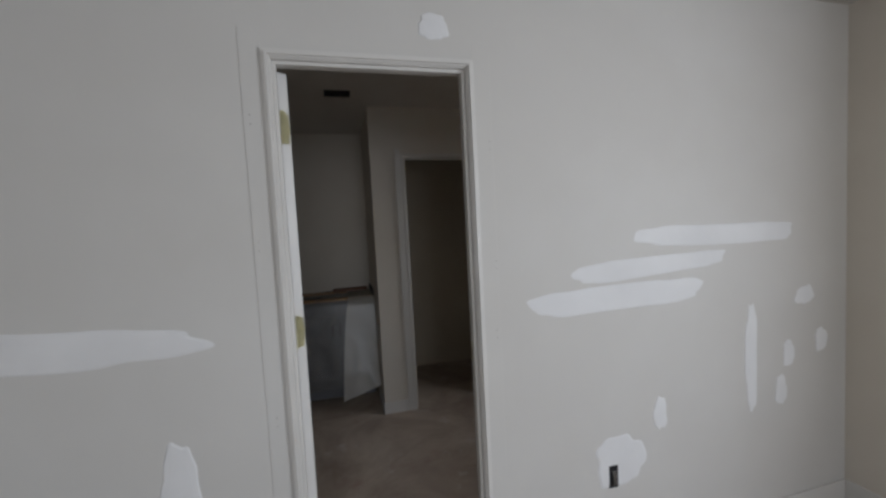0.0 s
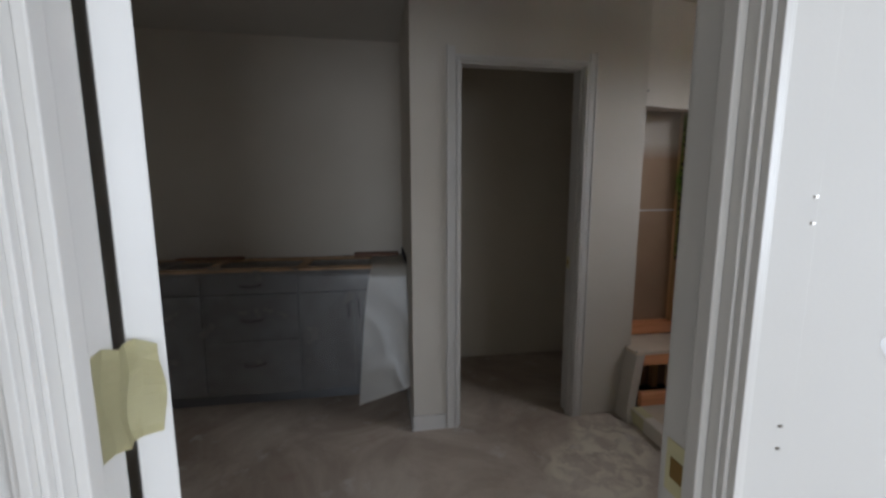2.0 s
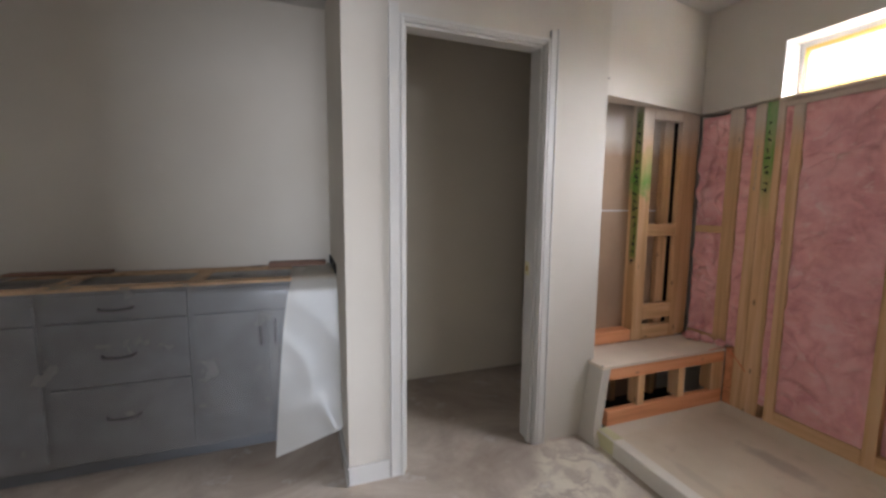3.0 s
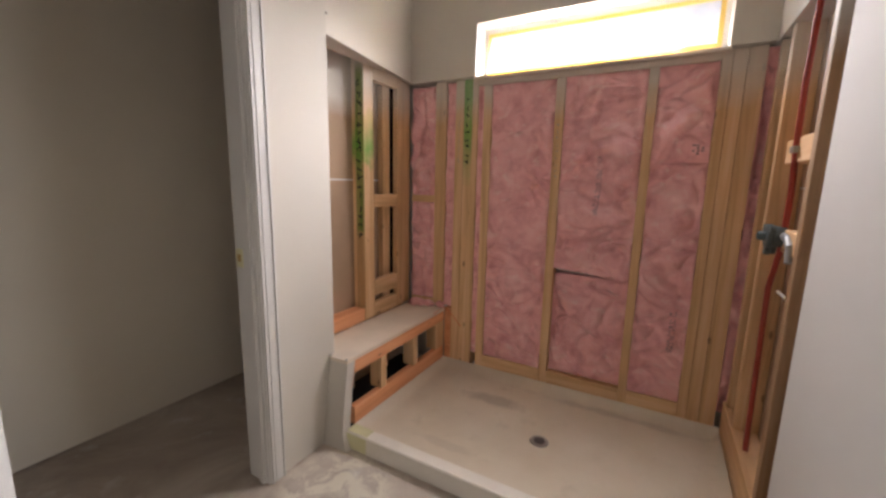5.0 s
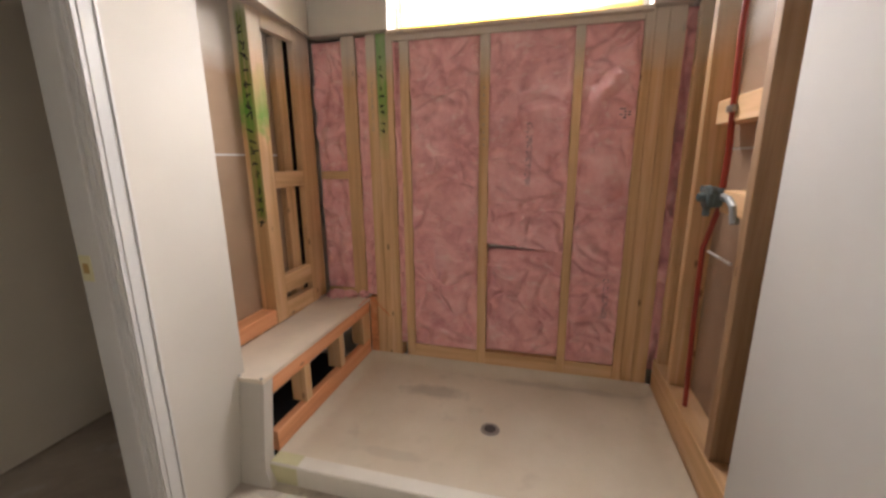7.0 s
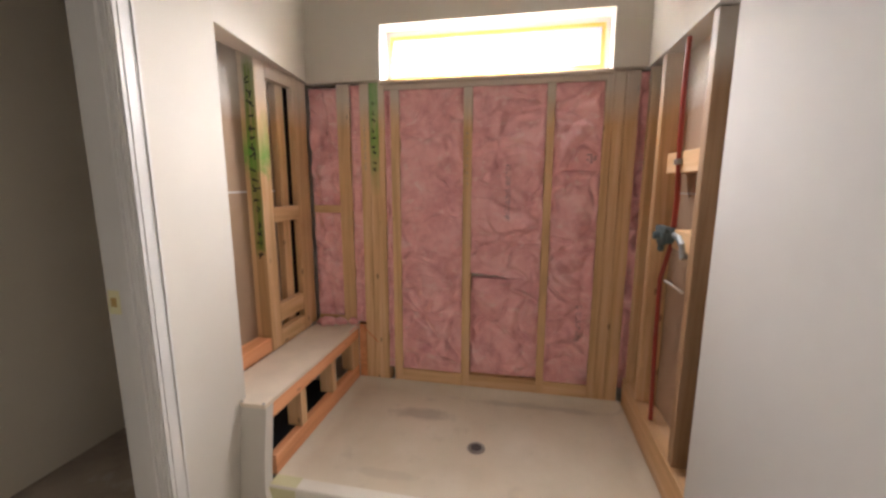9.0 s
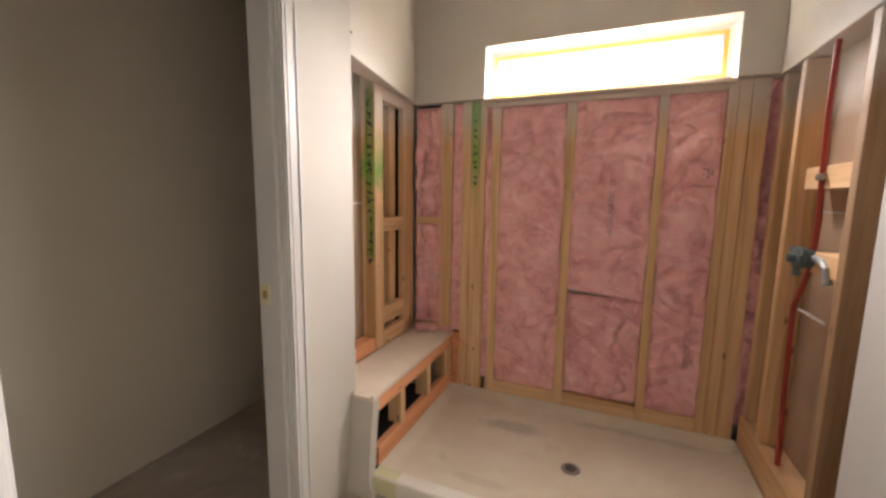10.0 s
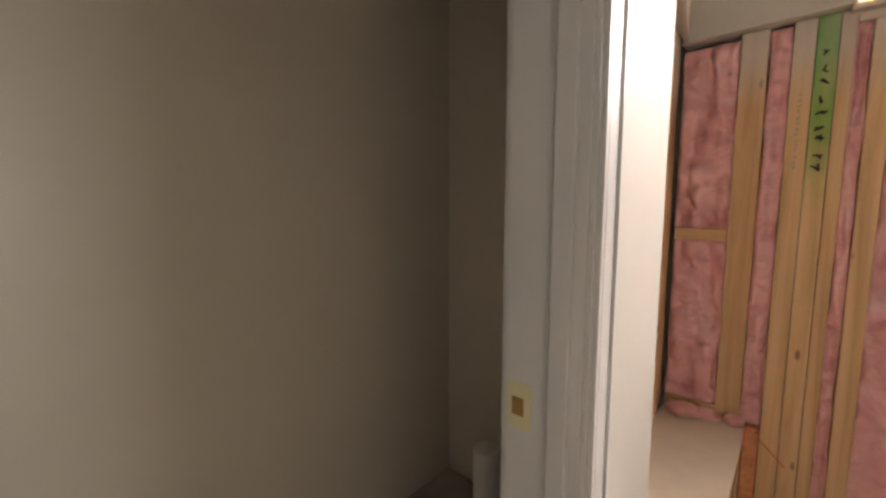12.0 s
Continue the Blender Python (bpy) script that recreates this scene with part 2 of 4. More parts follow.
def batt_material():
    m, nt, b = material("pink_fibreglass", (0.7, 0.33, 0.33), 0.62)
    v = coords(nt)
    big, mid, fine = noise_tex(nt, v, 4, 5, 0.6, 0.5), noise_tex(nt, v, 9, 5, 0.6, 0.4), noise_tex(nt, v, 110, 5)
    # Uneven pink; its range also stands in for lit streaks and darker recesses.
    col = ramp(nt, mid, [(0.28, (0.66, 0.275, 0.275)), (0.5, (0.86, 0.445, 0.43)), (0.72, (0.92, 0.58, 0.55))])
    col = mixed(nt, maths(nt, "MULTIPLY", big, 0.35), col, (0.76, 0.40, 0.40))
    # Pale flecks: stray fibres, and glints painted into the pink.
    wisp_glints = ramp(nt, noise_tex(nt, coords(nt, (1, 1, 1.6)), 15, 6, 0.62, 0.8), [(0.56, (0, 0, 0)), (0.68, (1, 1, 1))])
    col = mixed(nt, maths(nt, "MULTIPLY", wisp_glints, 0.5), col, (0.90, 0.69, 0.63))
    dirt = ramp(nt, noise_tex(nt, coords(nt, (1, 1, 0.8)), 6.5, 5, 0.6, 0.5), [(0.64, (0, 0, 0)), (0.76, (1, 1, 1))])
    col = mixed(nt, maths(nt, "MULTIPLY", dirt, 0.30), col, (0.40, 0.18, 0.20))
    nt.links.new(col, b.inputs["Base Color"])
    b.inputs["Sheen Weight"].default_value = 0.15
    bumped(nt, b, maths(nt, "ADD", maths(nt, "MULTIPLY", wisp_glints, 0.35), maths(nt, "MULTIPLY", fine, 0.35)), 0.45, 0.008)
    return m


def film_material(name, clear, tint):
    """Thin milky plastic sheet."""
    m = bpy.data.materials.new(name)
    m.use_nodes = True
    nt = m.node_tree
    nt.nodes.remove(nt.nodes["Principled BSDF"])
    tr, tl, gl, df = (nt.nodes.new("ShaderNodeBsdf" + k) for k in ("Transparent", "Translucent", "Glossy", "Diffuse"))
    gl.inputs["Roughness"].default_value = 0.36
    for n in (tl, df):
        n.inputs["Color"].default_value = (*tint, 1)
    a, c, e = (nt.nodes.new("ShaderNodeMixShader") for _ in range(3))
    a.inputs[0].default_value = 0.5
    nt.links.new(tl.outputs[0], a.inputs[1]), nt.links.new(df.outputs[0], a.inputs[2])
    fac = ramp(nt, noise_tex(nt, coords(nt), 7, 4), [(0.3, (clear * 0.75,) * 3), (0.7, (min(1, clear * 1.2),) * 3)])
    nt.links.new(fac, c.inputs[0])
    nt.links.new(a.outputs[0], c.inputs[1]), nt.links.new(tr.outputs[0], c.inputs[2])
    e.inputs[0].default_value = 0.06
    nt.links.new(c.outputs[0], e.inputs[1]), nt.links.new(gl.outputs[0], e.inputs[2])
    nt.links.new(e.outputs[0], nt.nodes["Material Output"].inputs[0])
    return m


FLOOR, PAN, BATT = floor_material(), pan_material(), batt_material()
FILM = film_material("milky_plastic_film", 0.10, (0.80, 0.77, 0.70))
FILM_CLOUDY = film_material("cloudy_plastic_film", 0.52, (0.66, 0.62, 0.57))
FILM_THIN = film_material("thin_plastic_film", 0.74, (0.42, 0.40, 0.37))
TAPE_Y = film_material("yellow_tape", 0.02, (0.94, 0.74, 0.24))
FILM_WINDOW = film_material("window_film", 0.35, (0.95, 0.95, 0.93))

# ---- mesh helpers ----


def mesh_of(bm, name, mat):
    me = bpy.data.meshes.new(name)
    bmesh.ops.recalc_face_normals(bm, faces=bm.faces[:])
    bm.to_mesh(me)
    bm.free()
    me.materials.append(mat)
    return me


def part(name, bm, mat, parent=None, label=""):
    ob = new(name, mesh_of(bm, name, mat))
    if parent is not None:
        ob.parent = parent
    if label:
        tagged(ob, label)
    return ob


def cuboid(bm, x0, x1, y0, y1, z0, z1, bevel=0.0):
    vs = [bm.verts.new((x, y, z)) for x in (x0, x1) for y in (y0, y1) for z in (z0, z1)]
    fs = [bm.faces.new([vs[i] for i in q]) for q in ((0, 1, 3, 2), (4, 6, 7, 5), (0, 4, 5, 1), (2, 3, 7, 6), (0, 2, 6, 4), (1, 5, 7, 3))]
    if bevel:
        es = list({e for f in fs for e in f.edges})
        bmesh.ops.bevel(bm, geom=es, offset=bevel, segments=2, profile=0.6, affect="EDGES")
    return vs


def boxes(name, items, mat, parent=None, label="", bevel=0.0):
    bm = bmesh.new()
    for it in items:
        cuboid(bm, *it, bevel)
    return part(name, bm, mat, parent, label)


def tube(bm, pts, r, seg=12, cap=True):
    """A round tube along points."""
    rings = []
    P = [Vector(p) for p in pts]
    for i, p in enumerate(P):
        d = (P[min(i + 1, len(P) - 1)] - P[max(i - 1, 0)]).normalized()
        a = d.orthogonal().normalized() if i == 0 else (rings_axis - d * rings_axis.dot(d)).normalized()
        rings_axis = a
        b = d.cross(a)
        rr = r[i] if isinstance(r, (list, tuple)) else r
        rings.append([bm.verts.new(p + a * rr * math.cos(k * math.tau / seg) + b * rr * math.sin(k * math.tau / seg)) for k in range(seg)])
    for u, w in zip(rings, rings[1:]):
        for k in range(seg):
            bm.faces.new((u[k], u[(k + 1) % seg], w[(k + 1) % seg], w[k]))
    if cap:
        bm.faces.new(rings[0]), bm.faces.new(rings[-1])


def structure(ob, label, category):
    return tagged(ob, label, category, kind="structure")


# ---- plan: metres ----
H = 2.435                   # ceiling
YB, YE = 1.727, 1.808       # entry wall: bedroom face, bathroom face beside the door
YS, XS = 1.838, 1.98        # plumbing wall: drywall face, where it begins
YW, YWB = 3.490, 3.608      # wall of the toilet room: front, back
YN = 3.636                  # wall over the niche, at the window wall
XW = 3.487                  # window wall, drywall face
XF = 3.522                  # window wall, face of the studs
XI, XO = 3.615, 3.67        # outer wall: inner and outer face
XBED = 3.42                 # bedroom's window wall
CUTZ = 1.848                # lower edge of the drywall over the shower
EX0, EX1, EZ = 0.838, 1.484, 2.046   # entry opening
WX0, WX1, WZ = 1.543, 2.234, 2.042   # toilet room opening
WIN = (1.997, 3.199, 1.852, 2.126)   # shower window: y0 y1 z0 z1
XEND = 1.280                # free end of the toilet room wall
YVB, XVS = 4.40, -0.65      # vanity alcove: back wall, side wall
YTB, XTS = 4.443, 3.066     # toilet room: back wall, side wall
J = 0.018                   # jamb thickness

# ---- structure ----
floor = structure(boxes("floor", [(-2.6, XO, -3.1, 4.6, -0.12, 0)], FLOOR), "bare dusty concrete floor with white and reddish stains", "floor")
ceiling = structure(boxes("ceiling", [(-2.6, XO, -3.1, 3.15, H, H + 0.12), (-2.6, 0.972, 3.15, 3.31, H, H + 0.12), (1.150, XO, 3.15, 3.31, H, H + 0.12),
                                      (-2.6, XO, 3.31, 4.6, H, H + 0.12)], CEIL), "plain off-white drywall ceiling with an open vent hole", "ceiling")
# Black block just above the ceiling: the hole's shade painted as colour.
vent = structure(boxes("vent_hole_shade", [(0.973, 1.149, 3.151, 3.309, H + 0.010, H + 0.11)], DARK), "black block painted as the shade in the ceiling vent hole", "vent hole")

PEDGE, PCUT = 2.648, 1.842   # free edges of the drywall over the plumbing
OB = (2.030, 2.073, 0.362, 0.458)   # hole of the outlet box
ob = boxes("wall_entry", [(-2.6, EX0 - J, YB, YE, 0, H), (EX0 - J, EX1 + J, YB, YE, EZ + J, H), (EX1 + J, XS, YB, YE, 0, H), (XS, OB[0], YB, YS, 0, H),
                          (OB[0], OB[1], YB, YS, 0, OB[2]), (OB[0], OB[1], YB, YS, OB[3], H), (OB[1], PEDGE, YB, YS, 0, H),
                          (PEDGE, XO, YB, YS, PCUT, H), (PEDGE, XO, YB, YB + 0.010, 0, PCUT)], WALL_BED)
wall_entry = structure(ob, "off-white drywall wall with patched joint compound, partly unpainted", "wall")
part("paper_backing", (lambda bm: (cuboid(bm, PEDGE + 0.002, XF - 0.001, YB + 0.0105, YB + 0.013, 0, 1.246), cuboid(bm, PEDGE + 0.002, XF - 0.001, YB + 0.0105, YB + 0.013, 1.254, PCUT), bm)[-1])(bmesh.new()), KRAFT, wall_entry, "brown paper back of drywall between studs")

EDGE = 2.622                 # free end of the drywall beside the shower
YK = YN + 0.106              # back of the niche
bm = bmesh.new()
for it in ((XEND, WX0 - J, YW, YWB, 0, H), (WX1 + J, EDGE, YW, YWB, 0, H), (WX0 - J, WX1 + J, YW, YWB, WZ + J, H), (EDGE, XO, YK, YK + 0.015, 0, H), (EDGE - 0.015, EDGE - 0.0005, YWB, YK + 0.015, 0, H)):
    cuboid(bm, *it)
# the drywall over the shower bends back to the window wall
n = 14
rows = []
for z in (CUTZ, H):
    rows.append([bm.verts.new((EDGE + (XW - EDGE) * k / n, YW + (YN - YW) * k / n, z)) for k in range(n + 1)])
    rows.append([bm.verts.new((EDGE + (XW - EDGE) * k / n, YW + 0.013 + (YN - YW) * k / n, z)) for k in range(n + 1)])
for a, b in ((0, 2), (1, 3), (0, 1), (2, 3)):
    for k in range(n):
        bm.faces.new((rows[a][k], rows[a][k + 1], rows[b][k + 1], rows[b][k]))
for k in (0, n):
    bm.faces.new((rows[0][k], rows[1][k], rows[3][k], rows[2][k]))
ob = part("wall_toilet_room", bm, WALL)
wall_wc = structure(ob, "off-white drywall wall cut open above the shower bench", "wall")
bm = bmesh.new()
cuboid(bm, EDGE + 0.003, 3.39, YK - 0.003, YK - 0.0005, 0, 1.243)
cuboid(bm, EDGE + 0.003, 3.39, YK - 0.003, YK - 0.0005, 1.251, H - 0.01)
part("paper_backing", bm, KRAFT, wall_wc, "brown paper back of drywall, white at the top")
part("joint_seam", (lambda bm: (cuboid(bm, EDGE + 0.003, 3.39, YK - 0.0024, YK - 0.0002, 1.243, 1.251), bm)[-1])(bmesh.new()), PATCH, wall_wc)
# Black sheet in place of the niche's dark slot, shade given as colour.
part("gap_shade", (lambda bm: (cuboid(bm, 3.39, XI - 0.002, YK - 0.003, YK - 0.0005, 0.43, CUTZ), bm)[-1])(bmesh.new()), DARK, wall_wc, "black sheet painted as the shade between wall boards")

# Filler added behind the drywall edge, dark tinted as the shade there.
bm = bmesh.new()
q = [bm.verts.new((x, y, z)) for z in (CUTZ + 0.012, CUTZ + 0.055) for x, y in ((EDGE + 0.004, YW + 0.0145), (XW - 0.004, YN + 0.0135), (XW - 0.004, YN + 0.0155), (EDGE + 0.004, YN + 0.0155))]
for f in ((0, 1, 2, 3), (4, 5, 6, 7), (0, 1, 5, 4), (1, 2, 6, 5), (2, 3, 7, 6), (3, 0, 4, 7)):
    bm.faces.new([q[i] for i in f])
part("blocking", bm, WOOD_DARK, wall_wc, "added filler behind the drywall edge, tinted dark as shade")
part("nail_head", (lambda bm: (tube(bm, [(EDGE + 0.004, YW - 0.002, 1.930), (EDGE + 0.004, YW + 0.001, 1.930)], 0.0045, 10), bm)[-1])(bmesh.new()), INK, wall_wc, "small dark nail head")

y0, y1, z0, z1 = WIN
ob = boxes("wall_window", [(XW, XO, YS, y0, CUTZ, H), (XW, XO, y1, YN + 0.02, CUTZ, H), (XW, XO, y0, y1, z1, H), (XI, XO, YB, YK + 0.015, 0, CUTZ),
                           (XBED, XO, -3.1, -0.9, 0, H), (XBED, XO, 0.3, YB, 0, H), (XBED, XO, -0.9, 0.3, 0, 0.9), (XBED, XO, -0.9, 0.3, 2.1, H), (XI, XO, YB, YS, CUTZ, H), (XI, XO, YN + 0.02, YK + 0.015, CUTZ, H)], WALL)
wall_window = structure(ob, "off-white exterior wall, drywall removed below the window", "wall")
structure(boxes("wall_vanity_back", [(XVS - 0.1, XEND, YVB, 4.52, 0, H)], WALL), "off-white drywall wall behind the vanity", "wall")
structure(boxes("wall_vanity_side", [(XVS - 0.1, XVS, YE, YVB, 0, H)], WALL), "off-white drywall side wall beside the vanity", "wall")
structure(boxes("wall_divider", [(XEND, XEND + 0.115, YWB, 4.6, 0, H)], WALL), "off-white drywall wall between vanity and toilet room", "wall")
structure(boxes("wall_toilet_back", [(XEND + 0.115, XTS, YTB, 4.6, 0.009, H)], WALL_WC), "beige drywall back wall of the toilet room", "wall")
structure(boxes("wall_toilet_side", [(XTS, XO, YK + 0.016, 4.6, 0.009, H)], WALL_WC), "beige drywall side wall of the toilet room", "wall")
structure(boxes("wall_bedroom_left", [(-2.6, -2.5, -3.1, YB, 0, H)], WALL_BED), "plain off-white bedroom wall", "wall")
structure(boxes("wall_bedroom_back", [(-2.5, 0.5, -3.1, -3.0, 0, H), (2.3, XBED, -3.1, -3.0, 0, H), (0.5, 2.3, -3.1, -3.0, 0, 0.85), (0.5, 2.3, -3.1, -3.0, 2.15, H)], WALL_BED),
          "plain off-white bedroom wall with a window opening", "wall")

# baseboards
structure(boxes("baseboard_bedroom", [(1.58, XBED - 0.012, YB - 0.012, YB - 0.001, 0, 0.10), (XBED - 0.012, XBED - 0.001, -3.0, YB - 0.012, 0, 0.10)], TRIM, bevel=0.002), "white painted baseboard", "baseboard")
structure(boxes("baseboard_toilet_wall", [(XEND - 0.011, WX0 - 0.075, YW - 0.012, YW - 0.001, 0, 0.09), (XEND - 0.012, XEND - 0.001, YW - 0.012, 3.86, 0, 0.09)], TRIM, bevel=0.002), "white painted baseboard at the wall end", "baseboard")


def door_frame(name, x0, x1, zt, ya, yb, steps, label, stop_at):
    """Jambs, stops and stepped casing; the casing stands on the face ya, and a plain one on yb."""
    root = structure(new(name), label, "door frame")
    for nm, it in (("jamb", (x0 - J, x0, ya, yb, 0, zt)), ("jamb", (x1, x1 + J, ya, yb, 0, zt)), ("head_jamb", (x0 - J, x1 + J, ya, yb, zt, zt + J))):
        boxes(nm, [it], TRIM, root, bevel=0.0012)
    s0, s1 = stop_at
    for nm, it in (("door_stop", (x0, x0 + 0.011, s0, s1, 0, zt - 0.011)), ("door_stop", (x1 - 0.011, x1, s0, s1, 0, zt - 0.011)), ("head_stop", (x0, x1, s0, s1, zt - 0.011, zt))):
        boxes(nm, [it], TRIM, root, bevel=0.002)
    for face, sign in ((ya, -1), (yb, 1)):
        for side in (-1, 1, 0):
            bm, flat = bmesh.new(), bmesh.new()
            for a, b, d in steps if side or name == "door_frame_entry" else steps[:3]:
                bm_, bm = bm, flat if d < 0.003 else bm
                q = sorted((face, face + sign * d))
                r = 0.004
                if side == -1:
                    cuboid(bm, x0 - r - b, x0 - r - a, *q, 0, zt + r + b, min(0.0015, d * 0.4))
                elif side == 1:
                    cuboid(bm, x1 + r + a, x1 + r + b, *q, 0, zt + r + b, min(0.0015, d * 0.4))
                else:
                    cuboid(bm, x0 - r - a, x1 + r + a, *q, zt + r + a, zt + r + b, min(0.0015, d * 0.4))
                bm = bm_
            if flat.verts:
                part("casing_flat", flat, WALL_BED, root)
            part("casing" if side else "head_casing", bm, TRIM, root)
    return root


ENTRY_STEPS = [(0.0, 0.006, 0.008), (0.006, 0.015, 0.016), (0.015, 0.024, 0.011), (0.024, 0.088, 0.0022)]
WC_STEPS = [(0.0, 0.007, 0.008), (0.007, 0.017, 0.015), (0.017, 0.024, 0.010), (0.024, 0.060, 0.013), (0.060, 0.068, 0.017)]
entry_frame = door_frame("door_frame_entry", EX0, EX1, EZ, YB, YE, ENTRY_STEPS, "white primed door frame with stepped casing", (YB + 0.014, YB + 0.034))
wc_frame = door_frame("door_frame_toilet_room", WX0, WX1, WZ, YW, YWB, WC_STEPS, "white primed door frame of the toilet room, no door hung", (YW + 0.016, YW + 0.044))

# ---- doors and what is on them ----
door = boxes("door_1", [(0.004, 0.625, -0.035, 0, 0.012, EZ - 0.004)], DOORM, bevel=0.0015)
structure(door, "white primed flush door standing wide open into the bathroom", "door")
door.matrix_world = pose(EX0 + 0.006, YE + 0.012, 0, 0, 0, 125)


def hinge_cover(z, parent):
    """Masking tape wrapped over a hinge: one flap on the jamb, one on the door's edge."""
    bm = bmesh.new()
    n = 10
    pts = [(EX0 + 0.0025, YE - 0.058), (EX0 + 0.0025, YE - 0.022), (EX0 + 0.006, YE - 0.004), (EX0 + 0.0055, YE + 0.008), (EX0 + 0.015, YE + 0.014), (EX0 + 0.030, YE + 0.027)]
    rows = []
    for j in range(n + 1):
        v = j / n
        rows.append([bm.verts.new((x + 0.0018 * math.sin(5 * v + i), y + 0.004 * math.sin(7 * v + i), z + (v - 0.5) * (0.112 - 0.010 * (i in (0, 5))) + 0.004 * math.sin(i * 2.1))) for i, (x, y) in enumerate(pts)])
    for a, b in zip(rows, rows[1:]):
        for i in range(len(pts) - 1):
            bm.faces.new((a[i], a[i + 1], b[i + 1], b[i]))
    bmesh.ops.solidify(bm, geom=bm.faces[:], thickness=0.0015)
    return part("hinge_tape", bm, TAPE, parent, "hinge covered with pale masking tape")


for hz in (1.853, 1.141, 0.27):
    hinge_cover(hz, entry_frame)
for hz in (1.83, 1.103, 0.27):
    boxes("hinge_tape", [(WX0, WX0 + 0.003, YW + 0.046, YWB - 0.014, hz - 0.052, hz + 0.052)], TAPE, wc_frame, "hinge mortise covered with masking tape", bevel=0.0006)


def strike(x, y, z, side, parent):
    """A strike plate in a taped mortise."""
    t = (x - 0.0016, x) if side > 0 else (x, x + 0.0016)
    u = (x - 0.0030, x - 0.0017) if side > 0 else (x + 0.0017, x + 0.0030)
    boxes("strike_tape", [(*t, y - 0.020, y + 0.020, z - 0.036, z + 0.036)], TAPE, parent, "masking tape round the strike plate", bevel=0.0004)
    boxes("strike_plate", [(*u, y - 0.009, y + 0.011, z - 0.014, z + 0.014)], BRASS, parent, "small brass strike plate", bevel=0.0004)


strike(EX1, YE - 0.028, 0.998, 1, entry_frame)
strike(WX1, YW + 0.094, 0.942, 1, wc_frame)


def nail_marks(name, spots, parent, y):
    bm = bmesh.new()
    for x, z in spots:
        for dz in (0, 0.028):
            cuboid(bm, x - 0.002, x + 0.002, y - 0.0012, y + 0.001, z + dz - 0.0014, z + dz + 0.0014)
    return part(name, bm, STEEL, parent, "small nail holes")


nail_marks("nail_holes", [(0.762, 1.440), (0.775, 0.86), (1.570, 1.320), (1.561, 1.06), (0.765, 1.84), (1.565, 1.76)], entry_frame, YB - 0.003)


def blob(name, cx, cz, w, h, y, seed, label, tilt=0.0, power=1.0, thick=0.004):
    """A feathered smear of joint compound on the wall face y."""
    rnd = random.Random(seed)
    ph = [rnd.uniform(0, 6.28) for _ in range(6)]
    bm = bmesh.new()
    N = 72
    rings = []
    for k, (s, d) in enumerate(((1.0, 0.0004), (0.93, thick * 0.7), (0.6, thick))):
        ring = []
        for i in range(N):
            a = i * math.tau / N
            ca, sa = math.cos(a), math.sin(a)
            r = 1 + 0.07 * math.sin(3 * a + ph[0]) + 0.05 * math.sin(5 * a + ph[1]) + 0.04 * math.sin(9 * a + ph[2])
            u = math.copysign(abs(ca) ** power, ca) * w / 2 * (1 + (r - 1) * min(1, 3 * (power - 0.35))) * s
            v = math.copysign(abs(sa) ** min(0.8, power * 1.3), sa) * h / 2 * r * s
            ring.append(bm.verts.new((cx + u, y - d, cz + v + u * tilt)))
        rings.append(ring)
    for a, b in zip(rings, rings[1:]):
        for i in range(N):
            bm.faces.new((a[i], a[(i + 1) % N], b[(i + 1) % N], b[i]))
    bm.faces.new(rings[-1])
    return part(name, bm, PATCH, wall_entry, label)


SMEARS = [  # centre x z, width, height, tilt
    (2.633, 1.392, 0.87, 0.090, -0.02, "long white smear of joint compound"), (2.270, 1.277, 0.76, 0.080, 0.04, "long white smear of joint compound"),
    (2.116, 1.161, 0.82, 0.105, 0.01, "long white smear of joint compound"), (0.200, 1.185, 0.74, 0.120, -0.05, "long white smear of joint compound"),
    (2.088, 0.469, 0.235, 0.215, 0.0, "round white patch of joint compound round a box"), (2.295, 0.636, 0.070, 0.140, 0.0, "small white patch of joint compound"),
    (2.806, 0.812, 0.07, 0.50, 0.0, "faint tall patch of joint compound"), (3.036, 0.801, 0.07, 0.125, 0.0, "small white patch of joint compound"),
    (3.248, 0.843, 0.08, 0.115, 0.0, "small white patch of joint compound"), (2.988, 0.630, 0.07, 0.14, 0.0, "small white patch of joint compound"),
    (3.138, 1.071, 0.12, 0.085, 0.1, "small white patch of joint compound"), (1.374, 2.182, 0.105, 0.09, 0.0, "square white patch over the door"),
    (0.481, 0.70, 0.11, 0.30, 0.0, "faint white patch of joint compound")]
for i, (cx, cz, w, h, tilt, lab) in enumerate(SMEARS):
    blob("compound_patch", cx, cz, w, h, YB, i, lab, tilt, 0.8 if cx == 0.200 or w < 0.5 else 0.48)

outlet = tagged(new("electrical_box"), "open black electrical box with loose wires in the wall", "outlet box")
bm = bmesh.new()
a, b, c, d = OB[0] + 0.001, OB[1] - 0.001, OB[2] + 0.001, OB[3] - 0.001
for it in ((a, b, YB + 0.05, YB + 0.053, c, d), (a, a + 0.003, YB - 0.005, YB + 0.05, c, d), (b - 0.003, b, YB - 0.005, YB + 0.05, c, d),
           (a + 0.003, b - 0.003, YB - 0.005, YB + 0.05, c, c + 0.003), (a + 0.003, b - 0.003, YB - 0.005, YB + 0.05, d - 0.003, d)):
    cuboid(bm, *it)
# Black sheet over the mouth puts the box's inner shade into colour.
boxes("opening", [(a, b, YB - 0.0058, YB - 0.0048, c, d)], DARK, outlet, "black sheet painted as the shade inside the box")
part("box_shell", bm, DARK, outlet)
